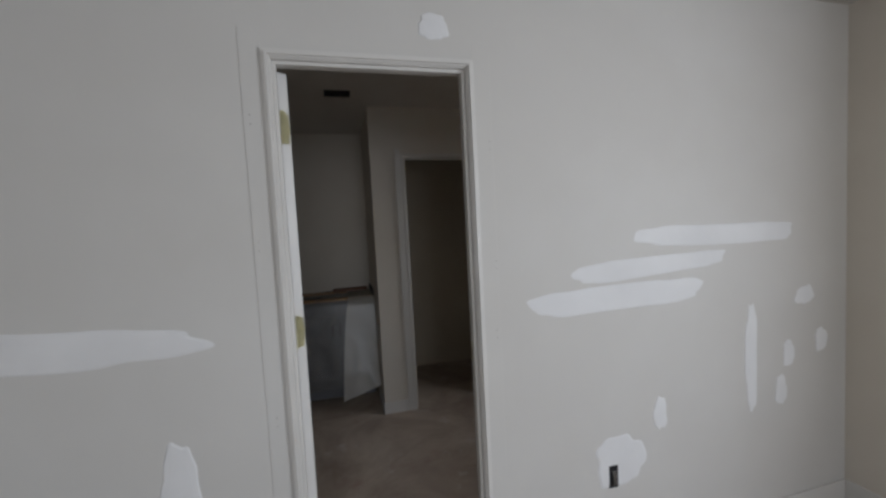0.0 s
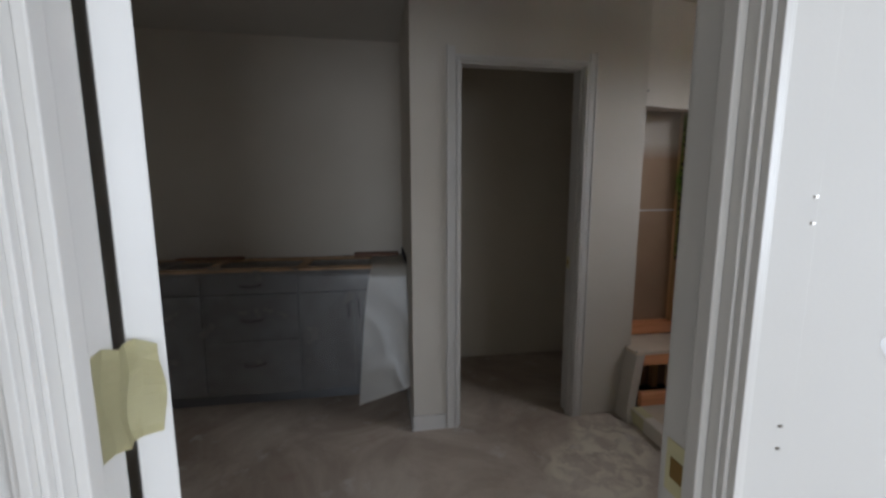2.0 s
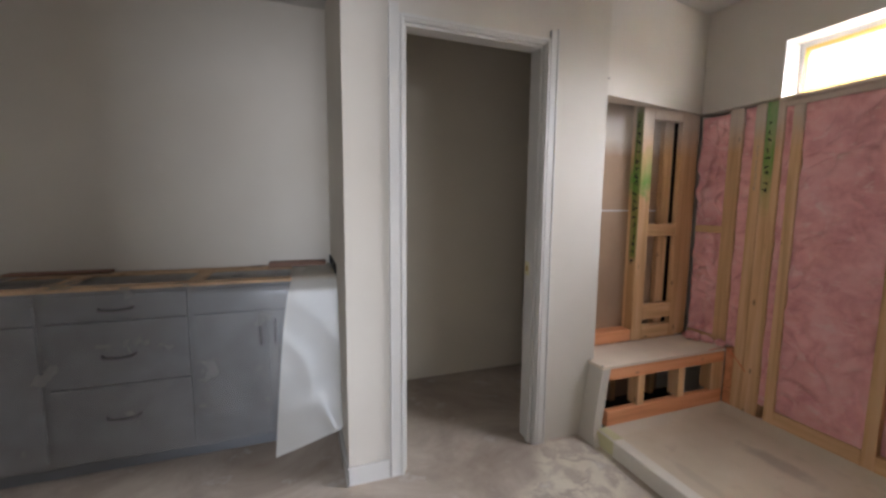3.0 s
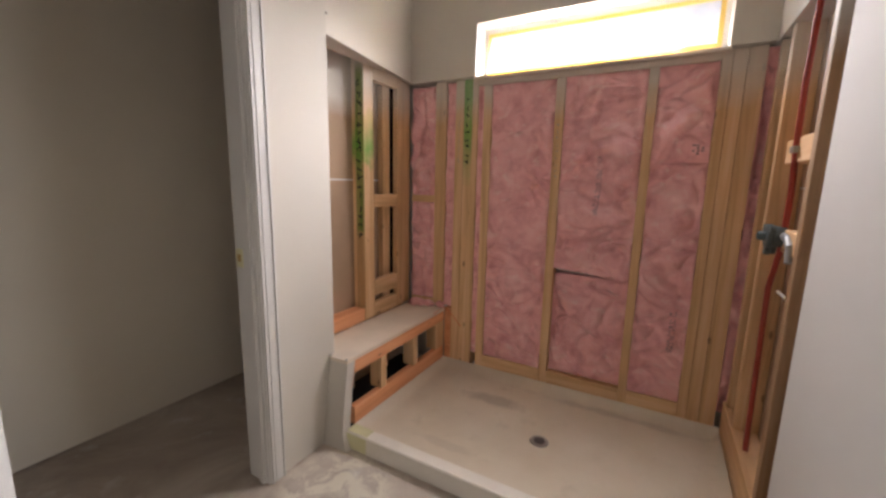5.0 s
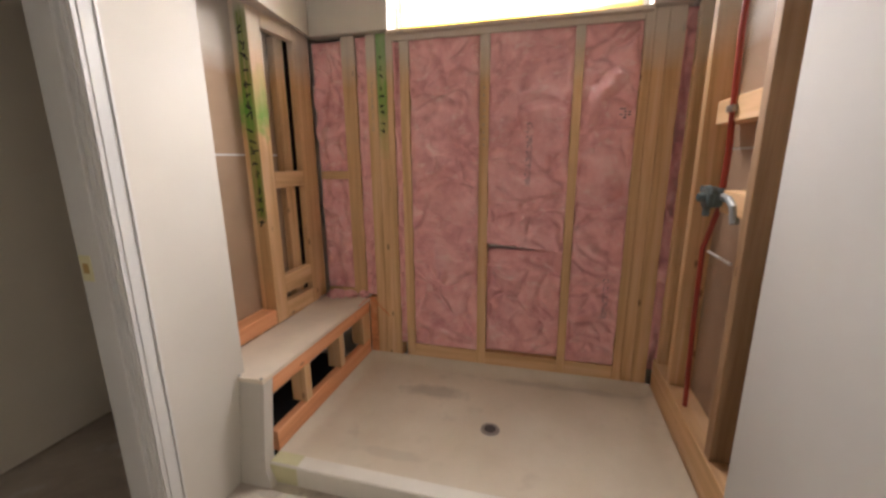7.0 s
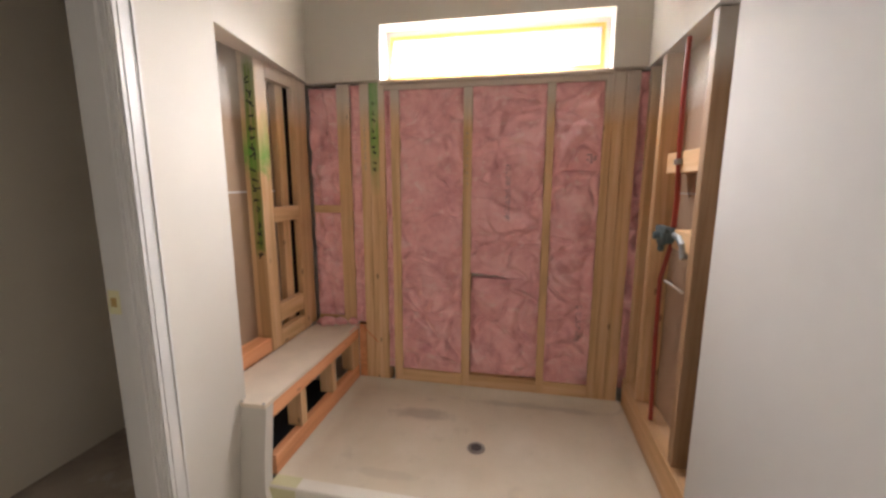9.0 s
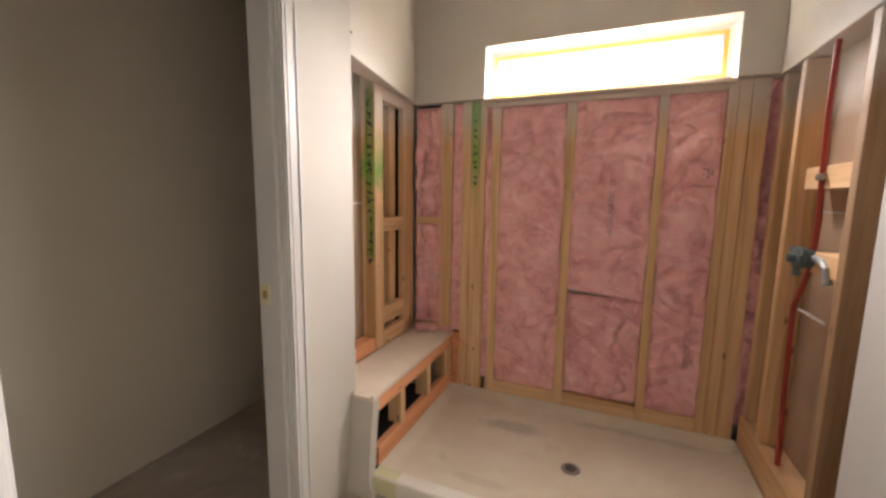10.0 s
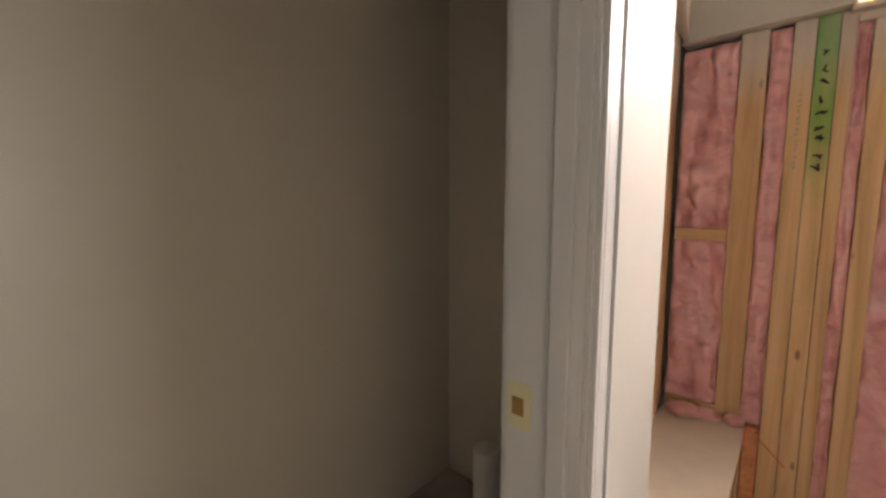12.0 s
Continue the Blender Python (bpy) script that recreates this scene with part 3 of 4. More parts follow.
for k in range(3):
    bm = bmesh.new()
    tube(bm, [(2.040 + 0.009 * k, YB - 0.005, 0.435), (2.042 + 0.008 * k, YB - 0.010, 0.414), (2.047 + 0.004 * k, YB - 0.012, 0.392), (2.040 + 0.010 * k, YB - 0.009, 0.376)], 0.0022, 6)
    part("wire", bm, STEEL if k else INK, outlet)

# ---- shower: framing of the window wall ----


def lumber(name, x0, x1, y0, y1, z0, z1, mat, parent, label="", lean=(0, 0)):
    bm = bmesh.new()
    vs = cuboid(bm, x0, x1, y0, y1, z0, z1)
    for v in bm.verts:
        k = (v.co.z - z0) / (z1 - z0)
        v.co.x += lean[0] * k
        v.co.y += lean[1] * k
    bmesh.ops.bevel(bm, geom=bm.edges[:], offset=0.0028, segments=2, profile=0.6, affect="EDGES")
    return part(name, bm, mat, parent, label)


XB = XI - 0.001
PL = 0.062  # underside of the window wall's bottom plate
STUDS = [(3.400, 3.477, WOOD_Z, 0.435), (3.282, 3.337, WOOD_Z, PL), (3.228, 3.2805, WOOD_G2, PL), (3.191, 3.2265, WOOD_Z, PL), (3.104, 3.154, WOOD_Z, PL),
         (2.692, 2.740, WOOD_Z, PL), (2.260, 2.302, WOOD_Z, PL), (1.978, 2.019, WOOD_Z, PL), (1.926, 1.9765, WOOD_Z, PL), (1.858, 1.9245, WOOD_Z, PL)]
for i, (a, b, mat, zb) in enumerate(STUDS):
    full = a > 3.18 or b < 2.03
    lumber("stud", XF + 0.0015 * (i % 3), XB, a, b, zb, CUTZ - 0.004 if full else CUTZ - 0.047, mat, wall_window,
           "pine stud sprayed green with marker writing" if mat is WOOD_G2 else "bare pine wall stud")
lumber("rough_sill", XF, XB, 2.020, 3.190, CUTZ - 0.046, CUTZ - 0.020, WOOD_Y, wall_window, "pine sill under the window, oversprayed white")
boxes("sill_board", [(XW + 0.004, XB, WIN[0] - 0.004, WIN[1] + 0.010, CUTZ - 0.019, CUTZ - 0.001)], WOOD_Y, wall_window, "pine board below the window", bevel=0.002)
for a, b in ((2.020, 2.259), (2.303, 2.691), (2.741, 3.103)):
    lumber("bottom_plate", XF + 0.001, XB, a, b, PL, PL + 0.094, WOOD_Y, wall_window, "pine bottom plate")
lumber("block", XF + 0.004, XB, 3.478, 3.650, 1.114, 1.158, WOOD_Y, wall_window, "short pine block between studs")
lumber("block", XF + 0.004, XB, 3.478, 3.650, 0.430, 0.470, WOOD_Y, wall_window, "short pine block at the bench")

lumber("end_stud", XF, XB, 3.339, 3.384, PL, 0.428, PINK_X, wall_window, "reddish pine stud end beside the bench")

# bulging insulation


def batt_face(y, z, y0, y1, z0, z1, seed, bulge, xf, hang=False):
    """Where the uneven front of a batt lies."""
    ew = 0.012 + 0.022 * max(0, min(1, 0.5 + 1.6 * noise.noise(Vector((z * 9, seed * 3 + (y > (y0 + y1) / 2), 0)))))
    edge = min(1, max(0, min(y - y0, y1 - y)) / ew) ** 0.5 * min(1, max(0, min(1 if hang else z - z0, z1 - z)) / 0.03) ** 0.5
    p = Vector((y, z, 0)) + Vector((seed * 7.3, seed * 3.1, seed * 1.7))
    n = noise.fractal(p * 5.0, 1.0, 2.1, 3) * 0.036 + noise.fractal(p * 22, 0.8, 2.0, 2) * 0.004
    w = p + Vector((noise.noise(p * 4), noise.noise(p * 4 + Vector((9, 0, 0))), 0)) * 0.12
    n += 0.017 * (1 - abs(noise.noise(Vector((w.x * 7, w.y * 11, 3)))) / 0.5) ** 3 * max(0, 0.35 + noise.noise(p * 2.3))
    # pillows with sharp creases between them
    d = noise.voronoi(Vector((w.x * 6 + 0.35 * noise.noise(p * 11), w.y * 7, seed)))[0]
    n += (0.052 * min(1, (d[1] - d[0]) * 1.5) ** 0.6 - 0.030) * max(0.25, min(1, 0.75 + 1.2 * noise.noise(p * 3.1)))
    if y1 - y0 < 0.2:
        n += 0.030 * noise.fractal(Vector((y * 20, z * 3, seed)), 0.9, 2.0, 2)
    crease = -0.016 * max(0, 1 - abs(noise.noise(Vector((w.x * 1.6, w.y * 3.6, 1)))) / 0.05) * max(0, min(1, 0.5 + 2 * noise.noise(p * 2.0)))
    rim = 0.010 * noise.noise(Vector((z * 7, seed * 5 + 3 * (y > (y0 + y1) / 2), 2))) - 0.010
    x = xf + rim * (1 - edge) - bulge * edge - (n + crease) * edge
    if hang:
        x -= 0.014 * max(0, 1 - (z - z0) / 0.10) ** 2
    return x if x > XF - 0.030 else XF - 0.030 - 0.4 * (XF - 0.030 - x)


def batt(y0, y1, z0, z1, seed, bulge=0.016, label="pink fibreglass insulation batt between studs", xf=None, prints=(), hang=False):
    xf = XF + 0.022 if xf is None else xf
    ny, nz = max(6, int((y1 - y0) / 0.007)), max(8, int((z1 - z0) / 0.008))
    bm = bmesh.new()
    grid = []
    for j in range(nz + 1):
        row = []
        for i in range(ny + 1):
            y, z = y0 + (y1 - y0) * i / ny, z0 + (z1 - z0) * j / nz
            wob = 0.006 * noise.noise(Vector((y * 9, z * 9, seed))) if i in (0, ny) else 0
            sag = (0.022 * (y1 - y) / (y1 - y0) + 0.006 * noise.noise(Vector((y * 8, seed, 5)))) * max(0, 1 - (z - z0) / 0.15) if hang else 0
            row.append(bm.verts.new((batt_face(y, z, y0, y1, z0, z1, seed, bulge, xf, hang), y + wob, z - sag)))
        grid.append(row)
    for a, b in zip(grid, grid[1:]):
        for i in range(ny):
            bm.faces.new((a[i], b[i], b[i + 1], a[i + 1]))
    rim = grid[0] + [r[-1] for r in grid[1:]] + grid[-1][-2::-1] + [r[0] for r in grid[-2:0:-1]]
    back = [bm.verts.new((XI - 0.0015, v.co.y, v.co.z)) for v in rim]
    for k in range(len(rim)):
        bm.faces.new((rim[k], rim[(k + 1) % len(rim)], back[(k + 1) % len(rim)], back[k]))
    bm.faces.new(back)
    for f in bm.faces:
        f.smooth = True
    ob = tagged(part("insulation_batt", bm, BATT), label, "insulation", "insulation batts in the shower wall")
    rnd = random.Random(seed)
    for py, pz, pw, ph in prints:
        # worn grey print: short bars that follow the batt's face
        bm = bmesh.new()
        z = pz
        while z > pz - ph:
            L = rnd.uniform(0.006, 0.014)
            for k in range(3):
                ya = py + pw * (k / 3 + rnd.uniform(-0.06, 0.06))
                yb = ya + pw * rnd.uniform(0.15, 0.30)
                q = [bm.verts.new((batt_face(yy, zz, y0, y1, z0, z1, seed, bulge, xf, hang) - 0.0015, yy, zz)) for yy, zz in ((ya, z), (yb, z), (yb, z - L * 0.5), (ya, z - L * 0.5))]
                if rnd.random() < 0.75:
                    bm.faces.new(q)
            z -= L
        for v in [v for v in bm.verts if not v.link_faces]:
            bm.verts.remove(v)
        part("print", bm, PRINT, ob, "worn grey printed lettering")
    return ob


ZT, ZB = CUTZ - 0.048, PL + 0.095
batt(2.741, 3.103, ZB, ZT, 1)
batt(2.303, 2.691, 0.780, ZT + 0.001, 2, 0.022, "pink insulation batt whose lower edge hangs over the next", prints=[(2.48, 1.39, 0.028, 0.30)], hang=True)
batt(2.303, 2.691, ZB, 0.745, 3, 0.004, xf=XF + 0.050)
batt(2.020, 2.259, ZB, 1.358, 4, prints=[(2.07, 0.62, 0.03, 0.22)])
batt(2.020, 2.259, 1.332, ZT, 5, 0.026, prints=[(2.045, 1.44, 0.05, 0.045)])
batt(3.478, 3.652, 1.160, CUTZ - 0.02, 6, 0.022)
batt(3.478, 3.652, 0.472, 1.112, 7, 0.022)
batt(3.339, 3.398, 0.44, CUTZ - 0.012, 8, 0.012, "narrow strip of pink insulation between studs")
batt(3.156, 3.190, ZB, ZT, 9, 0.006, "narrow strip of pink insulation between studs")
batt(1.790, 1.8565, ZB, CUTZ - 0.012, 10, 0.006, "narrow strip of pink insulation in the corner")


def tuft(c, size, seed):
    """A loose clump of insulation."""
    bm = bmesh.new()
    bmesh.ops.create_icosphere(bm, subdivisions=3, radius=1)
    for v in bm.verts:
        p = v.co * 1.7 + Vector((seed, seed * 2, 0))
        k = 1 + 0.45 * noise.fractal(p, 0.9, 2.0, 4)
        v.co = Vector((v.co.x * size[0], v.co.y * size[1], v.co.z * size[2])) * k
        v.co.z = max(v.co.z, -size[2] * 0.8)
    for f in bm.faces:
        f.smooth = True
    ob = tagged(part("insulation_tuft", bm, BATT), "loose tuft of pale pink insulation on the bench", "insulation", "loose tufts")
    ob.location = c
    return ob


tuft((3.477, 3.575, 0.446), (0.035, 0.055, 0.028), 1)
tuft((3.505, 3.50, 0.441), (0.025, 0.045, 0.022), 2)
tuft((3.506, 3.41, 0.446), (0.018, 0.03, 0.022), 3)

# marker strokes on studs and batts


def scrawl(name, place, length, width, n, seed, mat, parent, label):
    """Unreadable hand writing: short strokes down a stud. place: pose whose x runs along the line, y across, z out."""
    rnd = random.Random(seed)
    bm = bmesh.new()
    for i in range(n):
        u = (i + 0.2 + rnd.random() * 0.5) / n * length
        for k in range(rnd.choice((2, 2, 3))):
            a = rnd.uniform(0, math.pi)
            L = rnd.uniform(0.35, 0.75) * width
            c = Vector((u + rnd.uniform(-0.2, 0.2) * width, rnd.uniform(-0.2, 0.2) * width, 0))
            d, e = Vector((math.cos(a), math.sin(a), 0)) * L / 2, Vector((-math.sin(a), math.cos(a), 0)) * width * 0.075
            q = [bm.verts.new(c + s * d + t * e + Vector((0, 0, w))) for w in (0, 0.0008) for s, t in ((-1, -1), (1, -1), (1, 1), (-1, 1))]
            for f in ((0, 1, 2, 3), (4, 7, 6, 5), (0, 4, 5, 1), (1, 5, 6, 2), (2, 6, 7, 3), (3, 7, 4, 0)):
                bm.faces.new([q[i] for i in f])
    ob = part(name, bm, mat, parent, label)
    ob.matrix_world = place
    return ob


def face_pose(o, xa, ya):
    xa, ya = Vector(xa), Vector(ya)
    m = Matrix((xa, ya, xa.cross(ya))).transposed().to_4x4()
    m.translation = o
    return m


scrawl("marker_writing", face_pose((XF - 0.0005, 3.254, 1.74), (0, 0, -1), (0, 1, 0)), 0.40, 0.034, 9, 1, INK, wall_window, "black marker scrawl on green paint")
scrawl("stamp_print", face_pose((XF - 0.0005, 3.31, 1.62), (0, 0, -1), (0, 1, 0)), 0.26, 0.016, 14, 2, STEEL, wall_window, "faint grey lumber stamp")
scrawl("stamp_print", face_pose((XF - 0.0005, 2.716, 1.57), (0, 0, -1), (0, 1, 0)), 0.30, 0.018, 9, 3, STEEL, wall_window, "faint grey lumber stamp")

# ---- shower: niche framing in the toilet room wall ----
YF = YN + 0.016
lumber("stud", 3.047, 3.130, YF, YK - 0.004, 0.430, 2.20, WOOD_G1, wall_wc, "pine stud with a green spray mark")
boxes("green_paint", [(3.0458, 3.0468, YF + 0.004, YF + 0.060, 0.47, 2.19)], GREEN, wall_wc, "sprayed green side of the stud")
scrawl("marker_writing", face_pose((3.0453, YF + 0.032, 1.78), (0, 0, -1), (0, -1, 0)), 0.86, 0.050, 17, 4, INK, wall_wc, "black marker scrawl on green paint")
lumber("niche_stud", 3.362, 3.420, YF, YF + 0.036, 0.430, 2.20, WOOD_Z, wall_wc, "pine niche stud")
lumber("niche_stud", 3.422, XF - 0.002, YF + 0.014, YF + 0.050, 0.430, CUTZ + 0.10, WOOD_Z, wall_wc, "pine corner stud")
lumber("niche_header", 3.132, 3.360, YF, YF + 0.038, 1.794, 2.05, WOOD_X, wall_wc, "pine niche header")
lumber("niche_block", 3.132, 3.360, YF, YF + 0.038, 1.090, 1.167, WOOD_X, wall_wc, "pine cross block of the niche")
lumber("niche_block", 3.132, 3.360, YF, YF + 0.038, 0.560, 0.655, WOOD_X, wall_wc, "pine cross block of the niche")
lumber("niche_block", 3.132, 3.360, YF, YF + 0.038, 0.430, 0.517, WOOD_X, wall_wc, "pine cross block of the niche")
lumber("back_stud", 3.275, 3.345, YK - 0.042, YK - 0.004, 0.430, 1.800, WOOD_Z, wall_wc, "pine stud at the back of the niche")
lumber("sill_plate", EDGE + 0.003, 3.045, YF + 0.004, YK - 0.004, 0.430, 0.502, PINK_X, wall_wc, "reddish bottom plate behind the bench")

# ---- bench ----
bench = tagged(new("shower_bench"), "built-in framed shower bench with a white board top and open studs", "bench")
BX0, BX1, BY0 = 2.642, XF - 0.003, 3.385
BT = 0.427   # top of the bench
bm = bmesh.new()
cuboid(bm, BX0 - 0.056, BX1, BY0 - 0.006, YW - 0.001, BT - 0.018, BT)
cuboid(bm, EDGE + 0.004, BX1, YW - 0.001, YF - 0.001, BT - 0.018, BT)
bmesh.ops.subdivide_edges(bm, edges=[e for e in bm.edges if e.calc_length() > 0.1], cuts=6, use_grid_fill=True)
for v in bm.verts:
    if v.co.y < BY0 or v.co.x < BX0:
        v.co.x += 0.003 * noise.noise(v.co * 31)
        v.co.y += 0.003 * noise.noise(v.co * 27 + Vector((5, 0, 0)))
BOARD = plain("dusty_white_board", (0.76, 0.66, 0.53), 0.75, vary=0.14, scale=18, bump=0.3)
part("top_board", bm, BOARD, bench, "dusty white board top")
bm = bmesh.new()
cuboid(bm, BX0 - 0.050, BX0, BY0 - 0.004, YW - 0.001, 0.0, BT - 0.019)
bmesh.ops.subdivide_edges(bm, edges=[e for e in bm.edges if e.calc_length() > 0.1], cuts=5, use_grid_fill=True)
for v in bm.verts:
    k = 1 - v.co.z / (BT - 0.019)
    v.co.x -= 0.055 * k - 0.002 * noise.noise(v.co * 9)
    if v.co.y < BY0 + 0.02:
        v.co.y -= 0.03 * max(0, k - 0.8) / 0.2
part("end_panel", bm, WALL, bench, "drywall end panel out of plumb")
lumber("front_rail", BX0 + 0.001, BX1, BY0, BY0 + 0.036, 0.340, BT - 0.020, PINK_X, bench, "pine front rail")
lumber("bottom_rail", BX0 + 0.001, BX1, BY0 + 0.002, BY0 + 0.038, 0.075, 0.164, PINK_X, bench, "pine bottom rail")
for a, b in ((2.848, 2.893), (3.153, 3.199), (3.418, BX1)):
    lumber("post", a, b, BY0 + 0.001, BY0 + 0.075, 0.166, 0.338, WOOD_Z, bench, "pine post")
# Black slab that paints the shade on the floor inside the bench.
boxes("cavity_shade_floor", [(BX0 + 0.001, BX1, BY0 + 0.039, YK - 0.004, 0.0, 0.020)], DARK, bench)
for x in (2.95, 3.28):
    lumber("back_batten", x, x + 0.04, YK - 0.045, YK - 0.005, 0.021, BT - 0.020, WOOD_Z, bench)
for x, y, z in ((2.592, 3.388, BT + 0.0015), (2.592, 3.484, BT + 0.0015)):
    bm = bmesh.new()
    bmesh.ops.create_uvsphere(bm, u_segments=10, v_segments=6, radius=0.0055, matrix=pose(x, y, z))
    part("screw", bm, STEEL, bench, "dark screw head")
cord = bmesh.new()
tube(cord, [(3.36, BY0 - 0.012, 0.429), (3.46, BY0 - 0.008, 0.432), (3.512, BY0 - 0.01, 0.430), (3.517, 3.34, 0.40), (3.518, 3.30, 0.36), (3.518, 3.26, 0.32)], 0.0022, 6)
tagged(part("cord", cord, STRING), "thin orange cord hanging at the bench corner", "cord")

# ---- shower pan ----
pan = tagged(new("shower_pan"), "dusty cream shower pan with a curb and scuff marks", "shower pan")
PX0, PX1, PY0, PY1 = 2.632, XF - 0.002, YS + 0.003, 3.383
bm = bmesh.new()
NX, NY = 34, 60
DX, DY = 3.044, 2.591
g = []
for i in range(NX + 1):
    row = []
    for j in range(NY + 1):
        x, y = PX0 + (PX1 - PX0) * i / NX, PY0 + (PY1 - PY0) * j / NY
        d = min(1.0, math.hypot((x - DX) / 0.42, (y - DY) / 0.78))
        e = min(x - PX0 + 0.02, PX1 - x, y - PY0, PY1 - y)
        lip = 0.042 * max(0, 1 - e / 0.05) ** 2
        row.append(bm.verts.new((x, y, 0.024 + 0.018 * d + lip + 0.0008 * noise.noise(Vector((x * 6, y * 6, 0))))))
    g.append(row)
for a, b in zip(g, g[1:]):
    for j in range(NY):
        f = bm.faces.new((a[j], b[j], b[j + 1], a[j + 1]))
        f.smooth = True
base = part("base", bm, PAN, pan)
bm = bmesh.new()
cuboid(bm, 2.572, PX0 + 0.004, PY0, 3.378, 0.0, 0.086)
bmesh.ops.bevel(bm, geom=[e for e in bm.edges if abs(e.verts[0].co.z - e.verts[1].co.z) < 1e-6 and e.verts[0].co.z > 0.05], offset=0.008, segments=3, profile=0.5, affect="EDGES")
part("curb", bm, plain("white_curb", (0.74, 0.69, 0.60), 0.5, vary=0.12, scale=20, bump=0.1), pan, "white curb at the front edge")
for a, b in ((3.262, 3.379), (PY0 - 0.001, 1.93)):
    boxes("masking_tape", [(2.5704, 2.5716, a, b, 0.004, 0.078), (2.578, 2.634, a, b, 0.0862, 0.0872)], TAPE, pan, "strip of yellowish masking tape on the curb")
drain = tagged(new("shower_drain"), "round metal shower drain in the pan", "drain")
bm = bmesh.new()
tube(bm, [(DX, DY, 0.0245), (DX, DY, 0.030)], [0.044, 0.041], 32)
part("rim", bm, STEEL, drain)
bm = bmesh.new()
tube(bm, [(DX, DY, 0.0302), (DX, DY, 0.0312)], 0.026, 28)
# Dark disc for the grate; the shade of its holes is in its colour.
part("grate", bm, plain("shaded_grate_steel", (0.10, 0.095, 0.09), 0.5, 0.6, vary=0.3, scale=60), drain)

# ---- plumbing wall ----
YP = YS - 0.011
YQ = YB + 0.0135
for a, b in ((2.802, 2.843), (3.272, 3.314), (3.458, 3.496)):
    lumber("stud", a, b, YQ, YP, 0.230, PCUT - 0.002, WOOD_DARK if a < 2.9 else WOOD_Z, wall_entry, "dark brown wall stud" if a < 2.9 else "bare pine wall stud")
lumber("bottom_plate", PEDGE + 0.003, XF - 0.002, YQ, YP + 0.008, 0.092, 0.228, WOOD_X, wall_entry, "pine bottom plate")
lumber("lower_plate", PEDGE + 0.003, XF - 0.002, YQ, YP + 0.008, 0.0, 0.090, WOOD_X, wall_entry, "pine plate behind the pan")
lumber("pipe_block", 2.845, 3.185, YQ, YP - 0.012, 1.334, 1.414, WOOD_X, wall_entry, "pale pine block behind the pipe")
lumber("valve_block", 2.845, 3.05, YQ, YP - 0.012, 1.035, 1.110, WOOD_X, wall_entry, "pale pine block behind the valve")
for z in (1.795, 1.132, 0.537):
    lumber("block", 3.498, XF - 0.002, YQ, YP - 0.004, z - 0.02, z + 0.02, WOOD_X, wall_entry, "short pine block")
for z0_, z1_ in ((0.235, 0.515), (0.56, 1.11), (1.155, 1.77)):
    o = part("corner_insulation", (lambda bm: (cuboid(bm, 3.498, XF - 0.001, YQ, YP - 0.012, z0_, z1_, 0.010), bm)[-1])(bmesh.new()), BATT, wall_entry, "pink insulation in the corner bay")

VX, VZ = 3.054, 1.084
valve = tagged(new("shower_valve"), "grey plastic shower mixing valve body in the open wall", "valve")
bm = bmesh.new()
tube(bm, [(VX, YS - 0.03, VZ), (VX, YS - 0.012, VZ), (VX, YS + 0.004, VZ), (VX, YS + 0.008, VZ), (VX, YS + 0.022, VZ), (VX, YS + 0.024, VZ)], [0.034, 0.036, 0.036, 0.042, 0.042, 0.034], 24)
part("body", bm, VALVE, valve)
bm = bmesh.new()
tube(bm, [(VX, YS + 0.0245, VZ), (VX, YS + 0.045, VZ), (VX, YS + 0.047, VZ)], [0.017, 0.015, 0.011], 18)
part("stem", bm, VALVE, valve)
for k in range(3):
    a = math.tau * k / 3 + 0.5
    bm = bmesh.new()
    tube(bm, [(VX + 0.052 * math.cos(a), YS + 0.006, VZ + 0.052 * math.sin(a)), (VX + 0.052 * math.cos(a), YS + 0.022, VZ + 0.052 * math.sin(a))], 0.014, 14)
    part("lug", bm, VALVE, valve)
bm = bmesh.new()
tube(bm, [(VX - 0.03, YS - 0.022, VZ + 0.005), (VX - 0.09, YS - 0.02, VZ), (VX - 0.125, YS - 0.02, VZ - 0.02), (VX - 0.145, YS - 0.02, VZ - 0.07)], 0.013, 12)
part("inlet_pipe", bm, plain("pale_grey_pipe", (0.28, 0.29, 0.29), 0.4, bump=0), valve, "pale grey bent inlet pipe")
bm = bmesh.new()
tube(bm, [(VX + 0.03, YS - 0.022, VZ - 0.01), (VX + 0.08, YS - 0.02, VZ - 0.02), (VX + 0.10, YS - 0.02, VZ - 0.07)], 0.012, 12)
part("outlet_pipe", bm, VALVE, valve)
riser = tagged(new("red_supply_pipe"), "red plastic water pipe rising from the valve in the wall", "pipe")
bm = bmesh.new()
tube(bm, [(VX - 0.01, YS - 0.024, VZ + 0.034), (VX - 0.010, YS - 0.026, 1.23), (VX - 0.014, YS - 0.018, 1.38), (VX + 0.010, YS - 0.020, 1.60), (VX + 0.028, YS - 0.028, PCUT)], 0.0095, 12)
part("upper_pipe", bm, PEX, riser)
bm = bmesh.new()
tube(bm, [(VX - 0.005, YS - 0.024, VZ - 0.034), (VX + 0.10, YS - 0.028, 0.88), (VX + 0.10, YS - 0.032, 0.6), (VX + 0.065, YS - 0.032, 0.230)], 0.0095, 12)
part("lower_pipe", bm, PEX, riser)
boxes("pipe_clip", [(VX - 0.038, VX + 0.008, YS - 0.0225, YS - 0.006, 1.364, 1.386)], STEEL, riser, "dark pipe clip", bevel=0.003)
bm = bmesh.new()
tube(bm, [(3.02, 1.766, 0.857), (3.22, 1.766, 0.857)], 0.006, 8)
